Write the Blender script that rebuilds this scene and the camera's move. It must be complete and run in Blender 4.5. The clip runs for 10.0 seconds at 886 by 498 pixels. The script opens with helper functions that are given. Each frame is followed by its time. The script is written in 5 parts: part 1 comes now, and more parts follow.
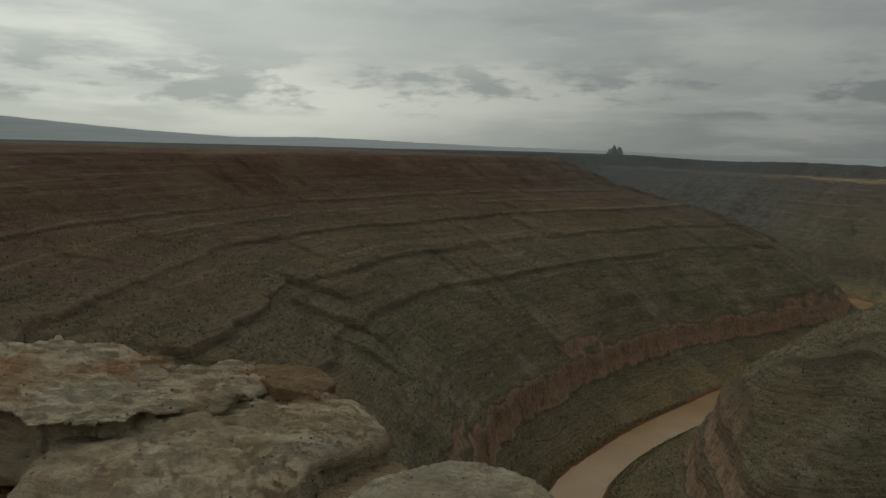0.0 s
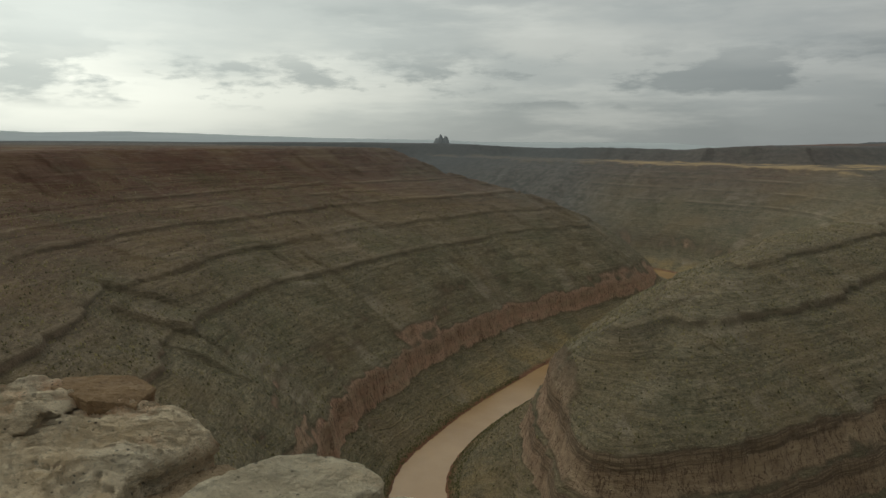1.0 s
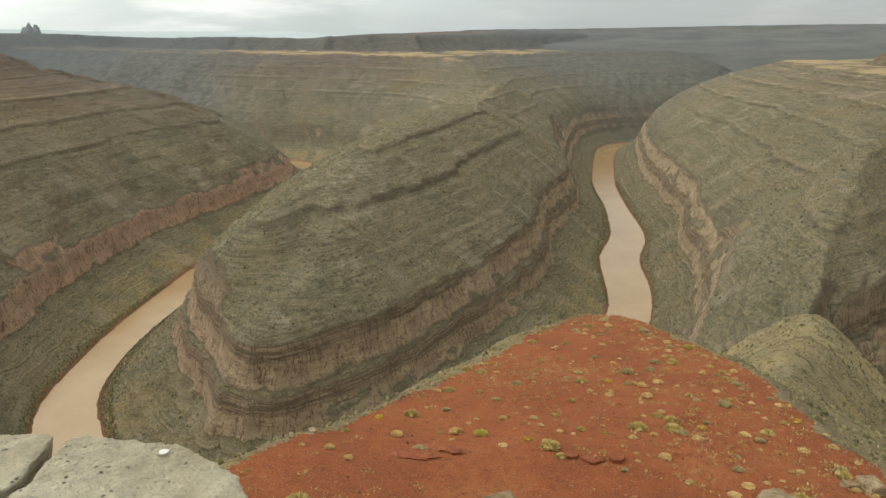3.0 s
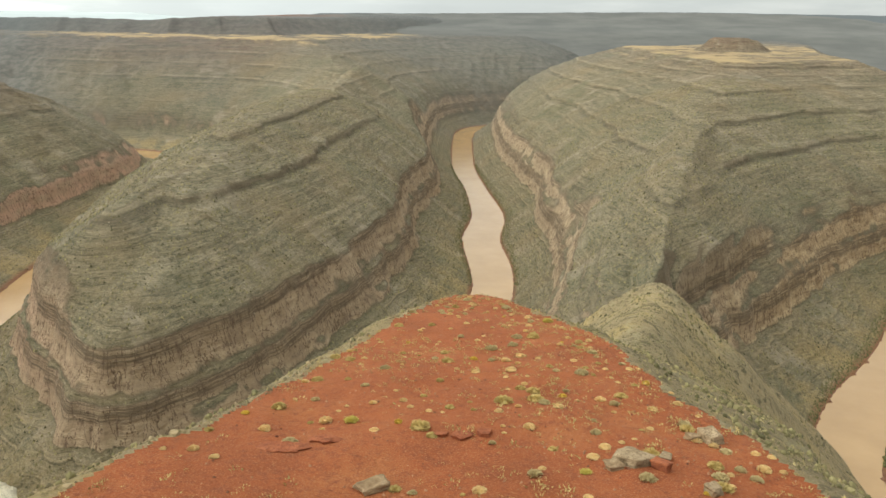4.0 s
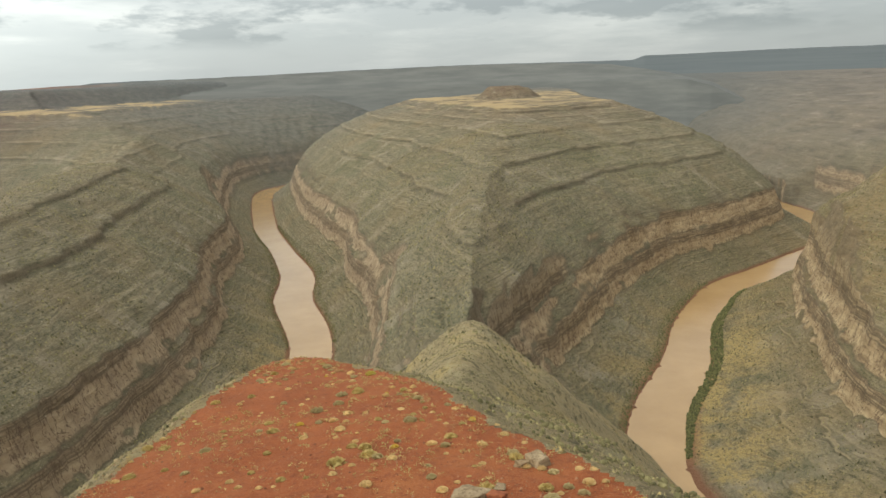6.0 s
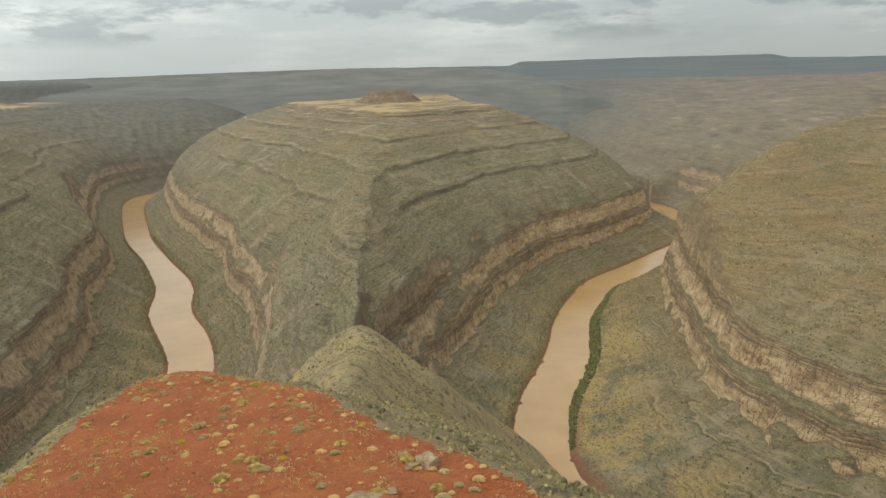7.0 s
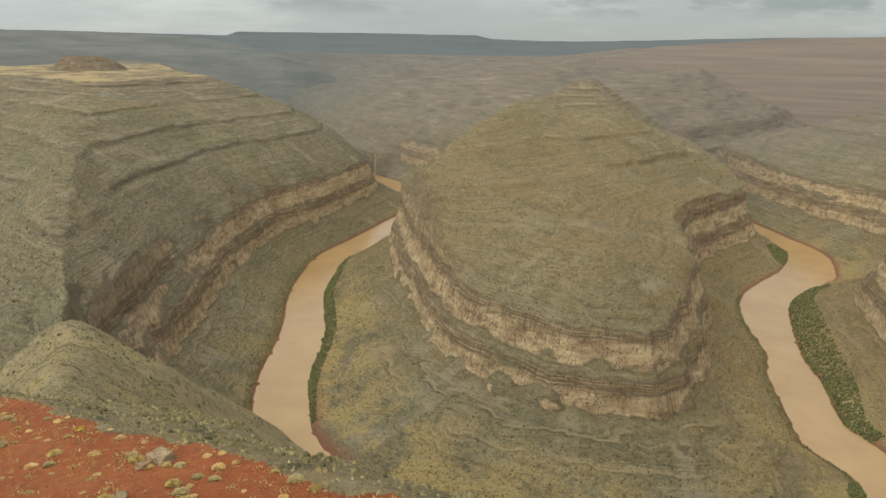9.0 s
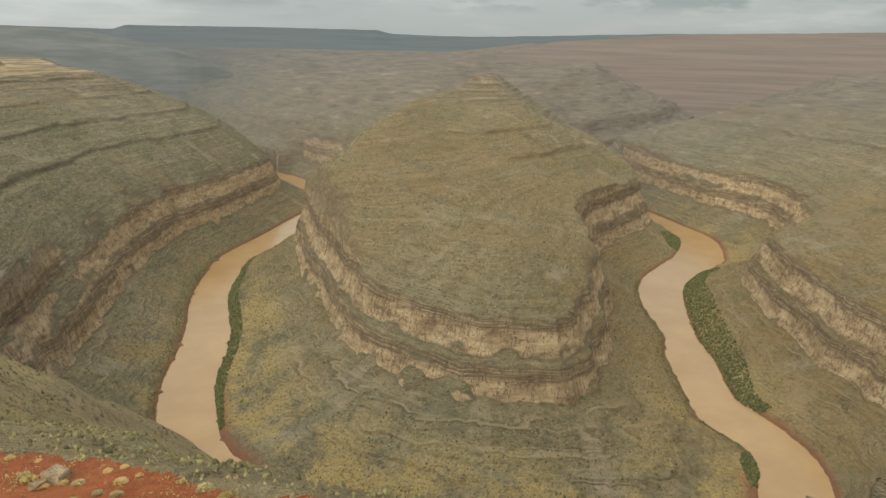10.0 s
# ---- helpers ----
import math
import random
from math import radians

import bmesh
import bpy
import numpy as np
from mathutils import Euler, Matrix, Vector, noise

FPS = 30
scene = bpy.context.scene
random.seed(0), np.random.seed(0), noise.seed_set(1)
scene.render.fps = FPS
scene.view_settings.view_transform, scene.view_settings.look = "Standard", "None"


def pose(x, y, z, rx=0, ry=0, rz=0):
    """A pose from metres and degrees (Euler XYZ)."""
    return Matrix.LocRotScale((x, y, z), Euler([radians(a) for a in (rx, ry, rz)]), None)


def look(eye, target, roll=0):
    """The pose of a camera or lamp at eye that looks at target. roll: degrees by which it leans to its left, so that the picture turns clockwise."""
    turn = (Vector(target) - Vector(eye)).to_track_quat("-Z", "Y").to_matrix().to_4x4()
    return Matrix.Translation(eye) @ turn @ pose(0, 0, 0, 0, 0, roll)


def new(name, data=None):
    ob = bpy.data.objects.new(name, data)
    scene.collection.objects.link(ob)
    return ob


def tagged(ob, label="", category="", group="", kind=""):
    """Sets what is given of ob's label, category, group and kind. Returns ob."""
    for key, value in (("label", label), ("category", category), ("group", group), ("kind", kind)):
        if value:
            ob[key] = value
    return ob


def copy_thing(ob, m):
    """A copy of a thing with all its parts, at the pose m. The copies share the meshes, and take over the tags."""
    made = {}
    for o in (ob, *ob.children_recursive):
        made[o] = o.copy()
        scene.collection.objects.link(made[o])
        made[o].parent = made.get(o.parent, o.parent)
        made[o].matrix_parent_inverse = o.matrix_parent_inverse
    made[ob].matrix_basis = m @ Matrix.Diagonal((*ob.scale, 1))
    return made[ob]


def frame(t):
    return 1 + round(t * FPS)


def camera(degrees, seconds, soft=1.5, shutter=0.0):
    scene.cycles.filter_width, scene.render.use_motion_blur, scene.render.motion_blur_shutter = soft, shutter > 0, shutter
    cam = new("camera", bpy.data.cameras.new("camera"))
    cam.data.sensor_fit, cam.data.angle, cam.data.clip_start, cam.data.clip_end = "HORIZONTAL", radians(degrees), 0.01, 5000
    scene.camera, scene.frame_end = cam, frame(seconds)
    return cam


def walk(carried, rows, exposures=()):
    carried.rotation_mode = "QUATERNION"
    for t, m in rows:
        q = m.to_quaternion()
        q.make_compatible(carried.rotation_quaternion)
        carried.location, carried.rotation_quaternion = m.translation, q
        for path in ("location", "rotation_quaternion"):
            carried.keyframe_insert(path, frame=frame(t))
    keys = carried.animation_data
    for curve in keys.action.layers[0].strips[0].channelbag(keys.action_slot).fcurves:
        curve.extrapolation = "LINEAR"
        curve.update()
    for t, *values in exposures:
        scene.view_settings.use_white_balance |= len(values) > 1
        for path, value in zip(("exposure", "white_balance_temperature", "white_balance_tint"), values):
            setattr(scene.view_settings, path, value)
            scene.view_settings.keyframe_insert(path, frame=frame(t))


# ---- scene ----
# The walk: a hand-held pan from the west to the east at the rim.
# seconds, turn to the left of north, tilt, lean
TURNS = [(0, 52.26, -7.96, 1.37), (0.5, 43.78, -8.61, 0.71), (1, 39.10, -8.48, 0.29), (1.5, 31.97, -10.02, 0.24), (2, 25.03, -13.54, -0.32), (2.5, 20.41, -15.24, -0.23), (3, 10.74, -16.73, 0.06), (3.2, 7.44, -17.64, 1.10), (4.3, -2.65, -17.83, -0.60), (4.5, -4.19, -17.19, -1.57), (5, -6.26, -13.98, -2.85), (5.5, -10.72, -13.98, -2.58), (6.8, -23.35, -13.35, -1.43), (7, -25.10, -13.66, -1.33), (7.5, -28.54, -14.15, -1.15), (8, -31.91, -14.43, -0.87), (8.5, -40.92, -15.20, 0.39), (9, -46.77, -15.69, 1.11), (9.5, -51.12, -15.83, 1.26), (10, -54.34, -15.91, 1.31)]
# seconds and the eye's place: a small step to the east while turning
PLACES = [(0, -0.36, -0.06), (1.5, -0.28, -0.04), (2.0, -0.25, -0.03), (2.5, -0.20, -0.02), (3.0, -0.05, 0.0), (3.2, 0.02, 0.0), (4.3, 0.12, 0.0), (10, 0.12, 0.0)]


def facing(t, yaw, pitch, roll):
    y, p = radians(yaw), radians(pitch)
    ts = [q[0] for q in PLACES]
    at = Vector((float(np.interp(t, ts, [q[1] for q in PLACES])), float(np.interp(t, ts, [q[2] for q in PLACES])), 1.65))
    ahead = Vector((-math.sin(y) * math.cos(p), math.cos(y) * math.cos(p), math.sin(p)))
    return look(at, at + ahead, roll)


cam = camera(62.7, 10.0, soft=1.5)
walk(cam, [(t, facing(t, y, p, r)) for t, y, p, r in TURNS],
     exposures=[(0.0, -1.78), (0.5, -1.42), (1.0, -1.12), (1.5, -0.88), (2.0, -0.66), (2.5, -0.21), (3.2, 0.21), (4.5, 0.61), (5.5, 0.35), (7.0, 0.25), (10.0, 0.24)])

# World: overcast sky with broken cloud.
def link(nt, a, b):
    nt.links.new(a, b)


def node(nt, kind, **values):
    n = nt.nodes.new(kind)
    for key, value in values.items():
        if key in n.inputs:
            n.inputs[key].default_value = value
    return n


def maths(nt, op, a, b=None, c=None, clamp=False):
    n = nt.nodes.new("ShaderNodeMath")
    n.operation, n.use_clamp = op, clamp
    for i, v in enumerate((a, b, c)):
        if v is None:
            continue
        if isinstance(v, (int, float)):
            n.inputs[i].default_value = v
        else:
            nt.links.new(v, n.inputs[i])
    return n.outputs[0]


def mixed(nt, f, a, b, kind="MIX"):
    n = nt.nodes.new("ShaderNodeMix")
    n.data_type, n.blend_type = "RGBA", kind
    n.clamp_factor = True
    for i, v in ((0, f), (6, a), (7, b)):
        if isinstance(v, (int, float)):
            n.inputs[i].default_value = v
        elif isinstance(v, tuple):
            n.inputs[i].default_value = (*v, 1.0)
        else:
            nt.links.new(v, n.inputs[i])
    return n.outputs[2]


def ramp(nt, fac, stops, smooth=False):
    n = nt.nodes.new("ShaderNodeValToRGB")
    el = n.color_ramp.elements
    while len(el) < len(stops):
        el.new(0.5)
    for e, (p, c) in zip(el, stops):
        e.position, e.color = p, (*c, 1.0) if isinstance(c, tuple) else (c, c, c, 1.0)
    if smooth:
        n.color_ramp.interpolation = "EASE"
    nt.links.new(fac, n.inputs[0])
    return n.outputs[0]


SUN_EL, SUN_AZ = radians(44), radians(90)   # height, and turn to the west of north
world = bpy.data.worlds.new("overcast")
scene.world = world
world.use_nodes = True
nt = world.node_tree
nt.nodes.clear()
sky = nt.nodes.new("ShaderNodeTexSky")
sky.sky_type, sky.sun_disc = "NISHITA", False
sky.sun_elevation, sky.sun_rotation = SUN_EL, -SUN_AZ
co = nt.nodes.new("ShaderNodeTexCoord").outputs["Generated"]
sep = nt.nodes.new("ShaderNodeSeparateXYZ")
link(nt, co, sep.inputs[0])


def sky_noise(scale, squash, detail, rough, shift):
    mp = nt.nodes.new("ShaderNodeMapping")
    mp.inputs["Scale"].default_value, mp.inputs["Location"].default_value = squash, (shift, shift * 0.7, 0.0)
    link(nt, co, mp.inputs[0])
    n = node(nt, "ShaderNodeTexNoise", Scale=scale, Detail=detail, Roughness=rough)
    link(nt, mp.outputs[0], n.inputs["Vector"])
    return n.outputs[0]


layer = sky_noise(1.0, (1.5, 1.5, 7.0), 6.0, 0.55, 3.1)
cloud = ramp(nt, layer, [(0.30, (0.485, 0.535, 0.534)), (0.48, (0.64, 0.69, 0.677)), (0.64, (0.815, 0.85, 0.81))], True)
high = ramp(nt, sky_noise(1.0, (3.0, 3.0, 20.0), 7.0, 0.6, 8.0), [(0.45, 0.0), (0.66, 0.65)], True)
cloud = mixed(nt, high, cloud, (0.94, 0.975, 0.925))
# low flat-based heaps near the skyline
heap = sky_noise(1.0, (6.5, 6.5, 24.0), 8.0, 0.6, 1.7)
band = ramp(nt, sep.outputs[2], [(0.035, 0.0), (0.05, 1.0), (0.085, 1.0), (0.13, 0.1), (0.2, 0.25), (0.3, 0.0)])
dark = maths(nt, "MULTIPLY", ramp(nt, heap, [(0.48, 0.0), (0.56, 0.75)]), band)
cloud = mixed(nt, dark, cloud, (0.407, 0.455, 0.46))
# rain-grey veil on the skyline
veil = ramp(nt, sep.outputs[2], [(0.0, 0.4), (0.05, 0.0)])
cloud = mixed(nt, veil, cloud, (0.543, 0.59, 0.583))
# brighter towards the hidden sun in the west, greyer in the east
sunward = ramp(nt, maths(nt, "MULTIPLY_ADD", sep.outputs[0], 0.5, 0.5), [(0.0, (1.1, 1.09, 1.01)), (0.05, (1.02, 1.01, 0.945)), (0.1, (0.81, 0.805, 0.757)), (0.2, (0.585, 0.583, 0.56)), (0.3, (0.495, 0.495, 0.485)), (0.4, (0.412, 0.414, 0.414)), (0.5, 0.328), (0.6, 0.305), (0.88, 0.245), (1.0, 0.22)])
sunward = mixed(nt, 1.0, sunward, (3.0, 3.0, 3.0), "MULTIPLY")
cloud = mixed(nt, 1.0, cloud, sunward, "MULTIPLY")
# an overcast sky is brighter overhead than at the skyline
rise = maths(nt, "ADD", maths(nt, "MULTIPLY", maths(nt, "MAXIMUM", sep.outputs[2], 0.0), 0.9), 0.80)
cloud = mixed(nt, 1.0, cloud, rise, "MULTIPLY")
sky_c = mixed(nt, 1.0, sky.outputs[0], (0.10, 0.10, 0.10), "MULTIPLY")
bg = nt.nodes.new("ShaderNodeBackground")
link(nt, mixed(nt, 0.9, sky_c, cloud), bg.inputs[0])
bg.inputs[1].default_value = 1.0
link(nt, bg.outputs[0], nt.nodes.new("ShaderNodeOutputWorld").inputs[0])

sun_data = bpy.data.lights.new("sun", "SUN")
sun_data.energy, sun_data.angle, sun_data.color = 0.32, radians(35), (1.0, 0.95, 0.87)
sun = new("sun", sun_data)
sun.matrix_world = look((0, 0, 0), (math.sin(SUN_AZ) * math.cos(SUN_EL), -math.cos(SUN_AZ) * math.cos(SUN_EL), -math.sin(SUN_EL)))


# Materials
def material(name, rough=0.9):
    m = bpy.data.materials.new(name)
    m.use_nodes = True
    t = m.node_tree
    b = t.nodes["Principled BSDF"]
    b.inputs["Roughness"].default_value = rough
    b.inputs["Specular IOR Level"].default_value = 0.25
    return m, t, b


def noise_at(t, scale, detail=6.0, rough=0.55, vec=None, squash=None):
    n = node(t, "ShaderNodeTexNoise", Scale=scale, Detail=detail, Roughness=rough)
    if vec is None:
        vec = t.nodes.new("ShaderNodeNewGeometry").outputs["Position"]
    if squash:
        mp = t.nodes.new("ShaderNodeMapping")
        mp.inputs["Scale"].default_value = squash
        t.links.new(vec, mp.inputs[0])
        vec = mp.outputs[0]
    t.links.new(vec, n.inputs["Vector"])
    return n.outputs[0]


def bump(t, b, height, strength=0.5, distance=1.0):
    n = node(t, "ShaderNodeBump", Strength=strength, Distance=distance)
    t.links.new(height, n.inputs["Height"])
    t.links.new(n.outputs[0], b.inputs["Normal"])


def span(t, v, a, b):
    n = t.nodes.new("ShaderNodeMapRange")
    n.inputs[1].default_value, n.inputs[2].default_value = a, b
    t.links.new(v, n.inputs[0])
    return n.outputs[0]


def node_attr(t, name):
    n = t.nodes.new("ShaderNodeAttribute")
    n.attribute_name = name
    return n.outputs["Fac"]


def band_of(t, z, low, high):
    """1 where z lies between low and high, soft at both ends."""
    return ramp(t, span(t, z, low - 4, high + 4), [(0.10, 0.0), (0.25, 0.85), (0.85, 0.85), (1.0, 0.0)])


def maths_vec(t, pos, wobble):
    """A place whose height is ruffled a little."""
    lift = t.nodes.new("ShaderNodeCombineXYZ")
    link(t, maths(t, "MULTIPLY", maths(t, "SUBTRACT", wobble, 0.5), 0.9), lift.inputs[2])
    add = t.nodes.new("ShaderNodeVectorMath")
    link(t, pos, add.inputs[0]), link(t, lift.outputs[0], add.inputs[1])
    return add.outputs[0]


def canyon_material():
    m, t, b = material("canyon_rock_and_scrub", 0.95)
    g = t.nodes.new("ShaderNodeNewGeometry")
    pos, nor = g.outputs["Position"], g.outputs["Normal"]
    sp, sn = t.nodes.new("ShaderNodeSeparateXYZ"), t.nodes.new("ShaderNodeSeparateXYZ")
    link(t, pos, sp.inputs[0]), link(t, nor, sn.inputs[0])
    away = maths(t, "SQRT", maths(t, "ADD", maths(t, "MULTIPLY", sp.outputs[0], sp.outputs[0]), maths(t, "MULTIPLY", sp.outputs[1], sp.outputs[1])))
    along, climb, bar = (node_attr(t, k) for k in ("along", "climb", "bar"))
    big, mid, fine, grit = noise_at(t, 0.006, 5), noise_at(t, 0.05, 6, 0.6), noise_at(t, 0.30, 6, 0.7), noise_at(t, 0.85, 3, 0.7)
    z = maths(t, "ADD", sp.outputs[2], maths(t, "MULTIPLY", maths(t, "SUBTRACT", big, 0.5), 5.0))
    zz = span(t, z, -310.0, 30.0)
    # beds: green-grey scrub slopes below, red shale towards the rim
    slope = ramp(t, zz, [(0.0, (0.234, 0.183, 0.0998)), (0.20, (0.196, 0.16, 0.0913)), (0.42, (0.196, 0.16, 0.0952)), (0.62, (0.215, 0.167, 0.103)),
                         (0.70, (0.191, 0.13, 0.0894)), (0.80, (0.177, 0.0873, 0.0627)), (0.92, (0.158, 0.0766, 0.0591)), (1.0, (0.143, 0.0963, 0.0685))])
    # scree and dry grass run down the slope, dark scrub in the gullies
    flow = t.nodes.new("ShaderNodeCombineXYZ")
    link(t, maths(t, "MULTIPLY", along, 0.045), flow.inputs[0]), link(t, maths(t, "MULTIPLY", climb, 0.012), flow.inputs[1])
    runs = node(t, "ShaderNodeTexNoise", Scale=1.0, Detail=5.0, Roughness=0.62)
    link(t, flow.outputs[0], runs.inputs["Vector"])
    slope = mixed(t, ramp(t, runs.outputs[0], [(0.54, 0.0), (0.64, 0.45)]), slope, (0.324, 0.263, 0.176))
    slope = mixed(t, ramp(t, runs.outputs[0], [(0.30, 0.3), (0.44, 0.0)]), slope, (0.1, 0.082, 0.0494))
    slope = mixed(t, ramp(t, mid, [(0.45, 0.0), (0.72, 0.35)]), slope, (0.286, 0.21, 0.133))
    slope = mixed(t, ramp(t, fine, [(0.50, 0.0), (0.62, 0.8)]), slope, (0.0764, 0.0695, 0.0399))
    # stones and single bushes
    slope = mixed(t, ramp(t, grit, [(0.56, 0.0), (0.66, 0.75)]), slope, (0.371, 0.302, 0.217))
    slope = mixed(t, ramp(t, grit, [(0.34, 0.8), (0.44, 0.0)]), slope, (0.0649, 0.0567, 0.0343))
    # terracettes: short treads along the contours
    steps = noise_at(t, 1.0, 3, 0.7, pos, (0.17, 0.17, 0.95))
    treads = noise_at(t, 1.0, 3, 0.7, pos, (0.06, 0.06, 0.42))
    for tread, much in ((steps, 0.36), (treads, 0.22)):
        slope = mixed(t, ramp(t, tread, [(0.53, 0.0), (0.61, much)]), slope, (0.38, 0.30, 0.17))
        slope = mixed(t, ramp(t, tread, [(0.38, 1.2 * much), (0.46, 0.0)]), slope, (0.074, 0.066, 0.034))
    # pale narrow gullies
    fans = t.nodes.new("ShaderNodeCombineXYZ")
    link(t, maths(t, "MULTIPLY", along, 0.06), fans.inputs[0]), link(t, maths(t, "MULTIPLY", climb, 0.008), fans.inputs[1])
    gully = node(t, "ShaderNodeTexNoise", Scale=1.0, Detail=3.0, Roughness=0.6)
    link(t, fans.outputs[0], gully.inputs["Vector"])
    slope = mixed(t, maths(t, "MULTIPLY", ramp(t, gully.outputs[0], [(0.56, 0.0), (0.62, 0.6)]), ramp(t, mid, [(0.40, 0.2), (0.60, 1.0)])), slope, (0.371, 0.297, 0.207))
    # red shale in the upper half of the western wall, darkened in colour for its shade
    redwall = maths(t, "MULTIPLY", ramp(t, span(t, sp.outputs[0], -330.0, -520.0), [(0.0, 0.0), (1.0, 0.78)]), ramp(t, span(t, z, -160.0, -70.0), [(0.0, 0.0), (1.0, 1.0)]))
    slope = mixed(t, redwall, slope, (0.135, 0.064, 0.040))
    tone = noise_at(t, 0.011, 5, 0.6)
    slope = mixed(t, ramp(t, tone, [(0.50, 0.0), (0.66, 0.4)]), slope, (0.242, 0.165, 0.0811))
    slope = mixed(t, ramp(t, tone, [(0.34, 0.4), (0.48, 0.0)]), slope, (0.129, 0.125, 0.0645))
    # thin pale ledges follow the beds
    bed = noise_at(t, 1.0, 6, 0.68, pos, (0.0035, 0.0035, 0.30))
    slope = mixed(t, ramp(t, bed, [(0.57, 0.0), (0.62, 0.32)]), slope, (0.35, 0.265, 0.165))
    slope = mixed(t, ramp(t, bed, [(0.37, 0.38), (0.43, 0.0)]), slope, (0.088, 0.070, 0.040))
    rib = noise_at(t, 1.0, 4, 0.6, pos, (0.005, 0.005, 0.75))
    slope = mixed(t, ramp(t, rib, [(0.60, 0.0), (0.66, 0.22)]), slope, (0.40, 0.31, 0.20))
    slope = mixed(t, ramp(t, rib, [(0.33, 0.28), (0.38, 0.0)]), slope, (0.075, 0.058, 0.034))
    # long thin ledges, the shade under their pale lip put into the colour
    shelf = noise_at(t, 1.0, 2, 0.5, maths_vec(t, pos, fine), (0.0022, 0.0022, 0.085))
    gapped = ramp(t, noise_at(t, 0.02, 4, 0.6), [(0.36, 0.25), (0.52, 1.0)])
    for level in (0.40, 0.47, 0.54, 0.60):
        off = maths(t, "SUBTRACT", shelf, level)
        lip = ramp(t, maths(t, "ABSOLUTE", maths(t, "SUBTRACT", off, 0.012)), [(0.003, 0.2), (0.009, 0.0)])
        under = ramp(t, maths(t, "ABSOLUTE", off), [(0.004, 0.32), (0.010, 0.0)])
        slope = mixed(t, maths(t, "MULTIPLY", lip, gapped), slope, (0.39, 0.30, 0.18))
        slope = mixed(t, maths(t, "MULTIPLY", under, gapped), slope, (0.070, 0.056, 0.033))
    # rock shows where the hard beds come out of the slope: its shaded face is painted dark under a pale lip
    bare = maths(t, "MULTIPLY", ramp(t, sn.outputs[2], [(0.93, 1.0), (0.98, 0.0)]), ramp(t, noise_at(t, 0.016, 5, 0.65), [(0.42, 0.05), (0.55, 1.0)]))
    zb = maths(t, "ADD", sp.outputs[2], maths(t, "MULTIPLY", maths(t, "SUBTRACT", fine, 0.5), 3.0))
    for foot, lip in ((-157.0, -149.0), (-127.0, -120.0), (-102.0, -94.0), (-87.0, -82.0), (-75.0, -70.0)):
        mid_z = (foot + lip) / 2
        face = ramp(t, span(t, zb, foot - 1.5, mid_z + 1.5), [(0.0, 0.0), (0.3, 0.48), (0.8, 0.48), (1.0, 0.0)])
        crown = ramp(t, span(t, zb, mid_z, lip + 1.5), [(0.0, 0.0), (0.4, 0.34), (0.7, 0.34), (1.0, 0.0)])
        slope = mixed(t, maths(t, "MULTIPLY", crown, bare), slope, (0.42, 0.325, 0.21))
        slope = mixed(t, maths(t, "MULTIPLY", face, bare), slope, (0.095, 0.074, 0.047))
    # low ledges ring the bars inside the bends: pale lines with their shade painted below
    ring = maths(t, "ADD", sp.outputs[2], maths(t, "MULTIPLY", maths(t, "SUBTRACT", big, 0.5), 9.0))
    gaps = ramp(t, noise_at(t, 0.018, 4, 0.6), [(0.46, 0.0), (0.56, 1.0)])
    for level in (-286.0, -279.0, -271.5):
        off = maths(t, "SUBTRACT", ring, level)
        slope = mixed(t, maths(t, "MULTIPLY", ramp(t, maths(t, "ABSOLUTE", off), [(0.25, 0.5), (0.6, 0.0)]), gaps), slope, (0.38, 0.28, 0.16))
        slope = mixed(t, maths(t, "MULTIPLY", ramp(t, maths(t, "ABSOLUTE", maths(t, "ADD", off, 0.85)), [(0.25, 0.5), (0.6, 0.0)]), gaps), slope, (0.085, 0.066, 0.036))
    # the eastern spurs are drier
    dry = ramp(t, span(t, sp.outputs[0], 400.0, 560.0), [(0.0, 0.0), (1.0, 0.5)])
    dry = maths(t, "MULTIPLY", dry, ramp(t, span(t, maths(t, "SUBTRACT", sp.outputs[0], sp.outputs[1]), -330.0, 80.0), [(0.0, 0.0), (1.0, 1.0)]))
    dry = maths(t, "MULTIPLY", dry, ramp(t, span(t, away, 1000.0, 1500.0), [(0.0, 1.0), (1.0, 0.0)]))
    dry = maths(t, "MULTIPLY", dry, ramp(t, fine, [(0.44, 1.0), (0.60, 0.45)]))
    dry = maths(t, "MULTIPLY", dry, ramp(t, noise_at(t, 0.02, 5, 0.6), [(0.38, 0.5), (0.60, 1.0)]))
    slope = mixed(t, dry, slope, (0.31, 0.178, 0.06))
    # yellow grass on the bars inside the bends, red mud at the water
    grass = maths(t, "MULTIPLY", ramp(t, span(t, bar, 55.0, 95.0), [(0.0, 0.0), (1.0, 1.0)]), ramp(t, span(t, climb, 0.0, 34.0), [(0.12, 1.0), (0.5, 0.75), (0.9, 0.0)]))
    straw = mixed(t, ramp(t, grit, [(0.40, 0.0), (0.60, 1.0)]), (0.33, 0.225, 0.080), (0.56, 0.385, 0.145))
    grass = maths(t, "MULTIPLY", grass, ramp(t, fine, [(0.48, 1.0), (0.60, 0.25)]))
    slope = mixed(t, maths(t, "MULTIPLY", grass, ramp(t, noise_at(t, 0.022, 6, 0.62), [(0.41, 0.0), (0.54, 0.85)])), slope, straw)
    slope = mixed(t, ramp(t, span(t, sp.outputs[2], -300.0, -290.0), [(0.20, 0.8), (0.42, 0.0)]), slope, (0.258, 0.107, 0.057))
    # cliffs: pale massive foot, dark thin-bedded top with its undercut shade in the colour
    cn = noise_at(t, 1.0, 7, 0.68, pos, (0.04, 0.04, 0.16))
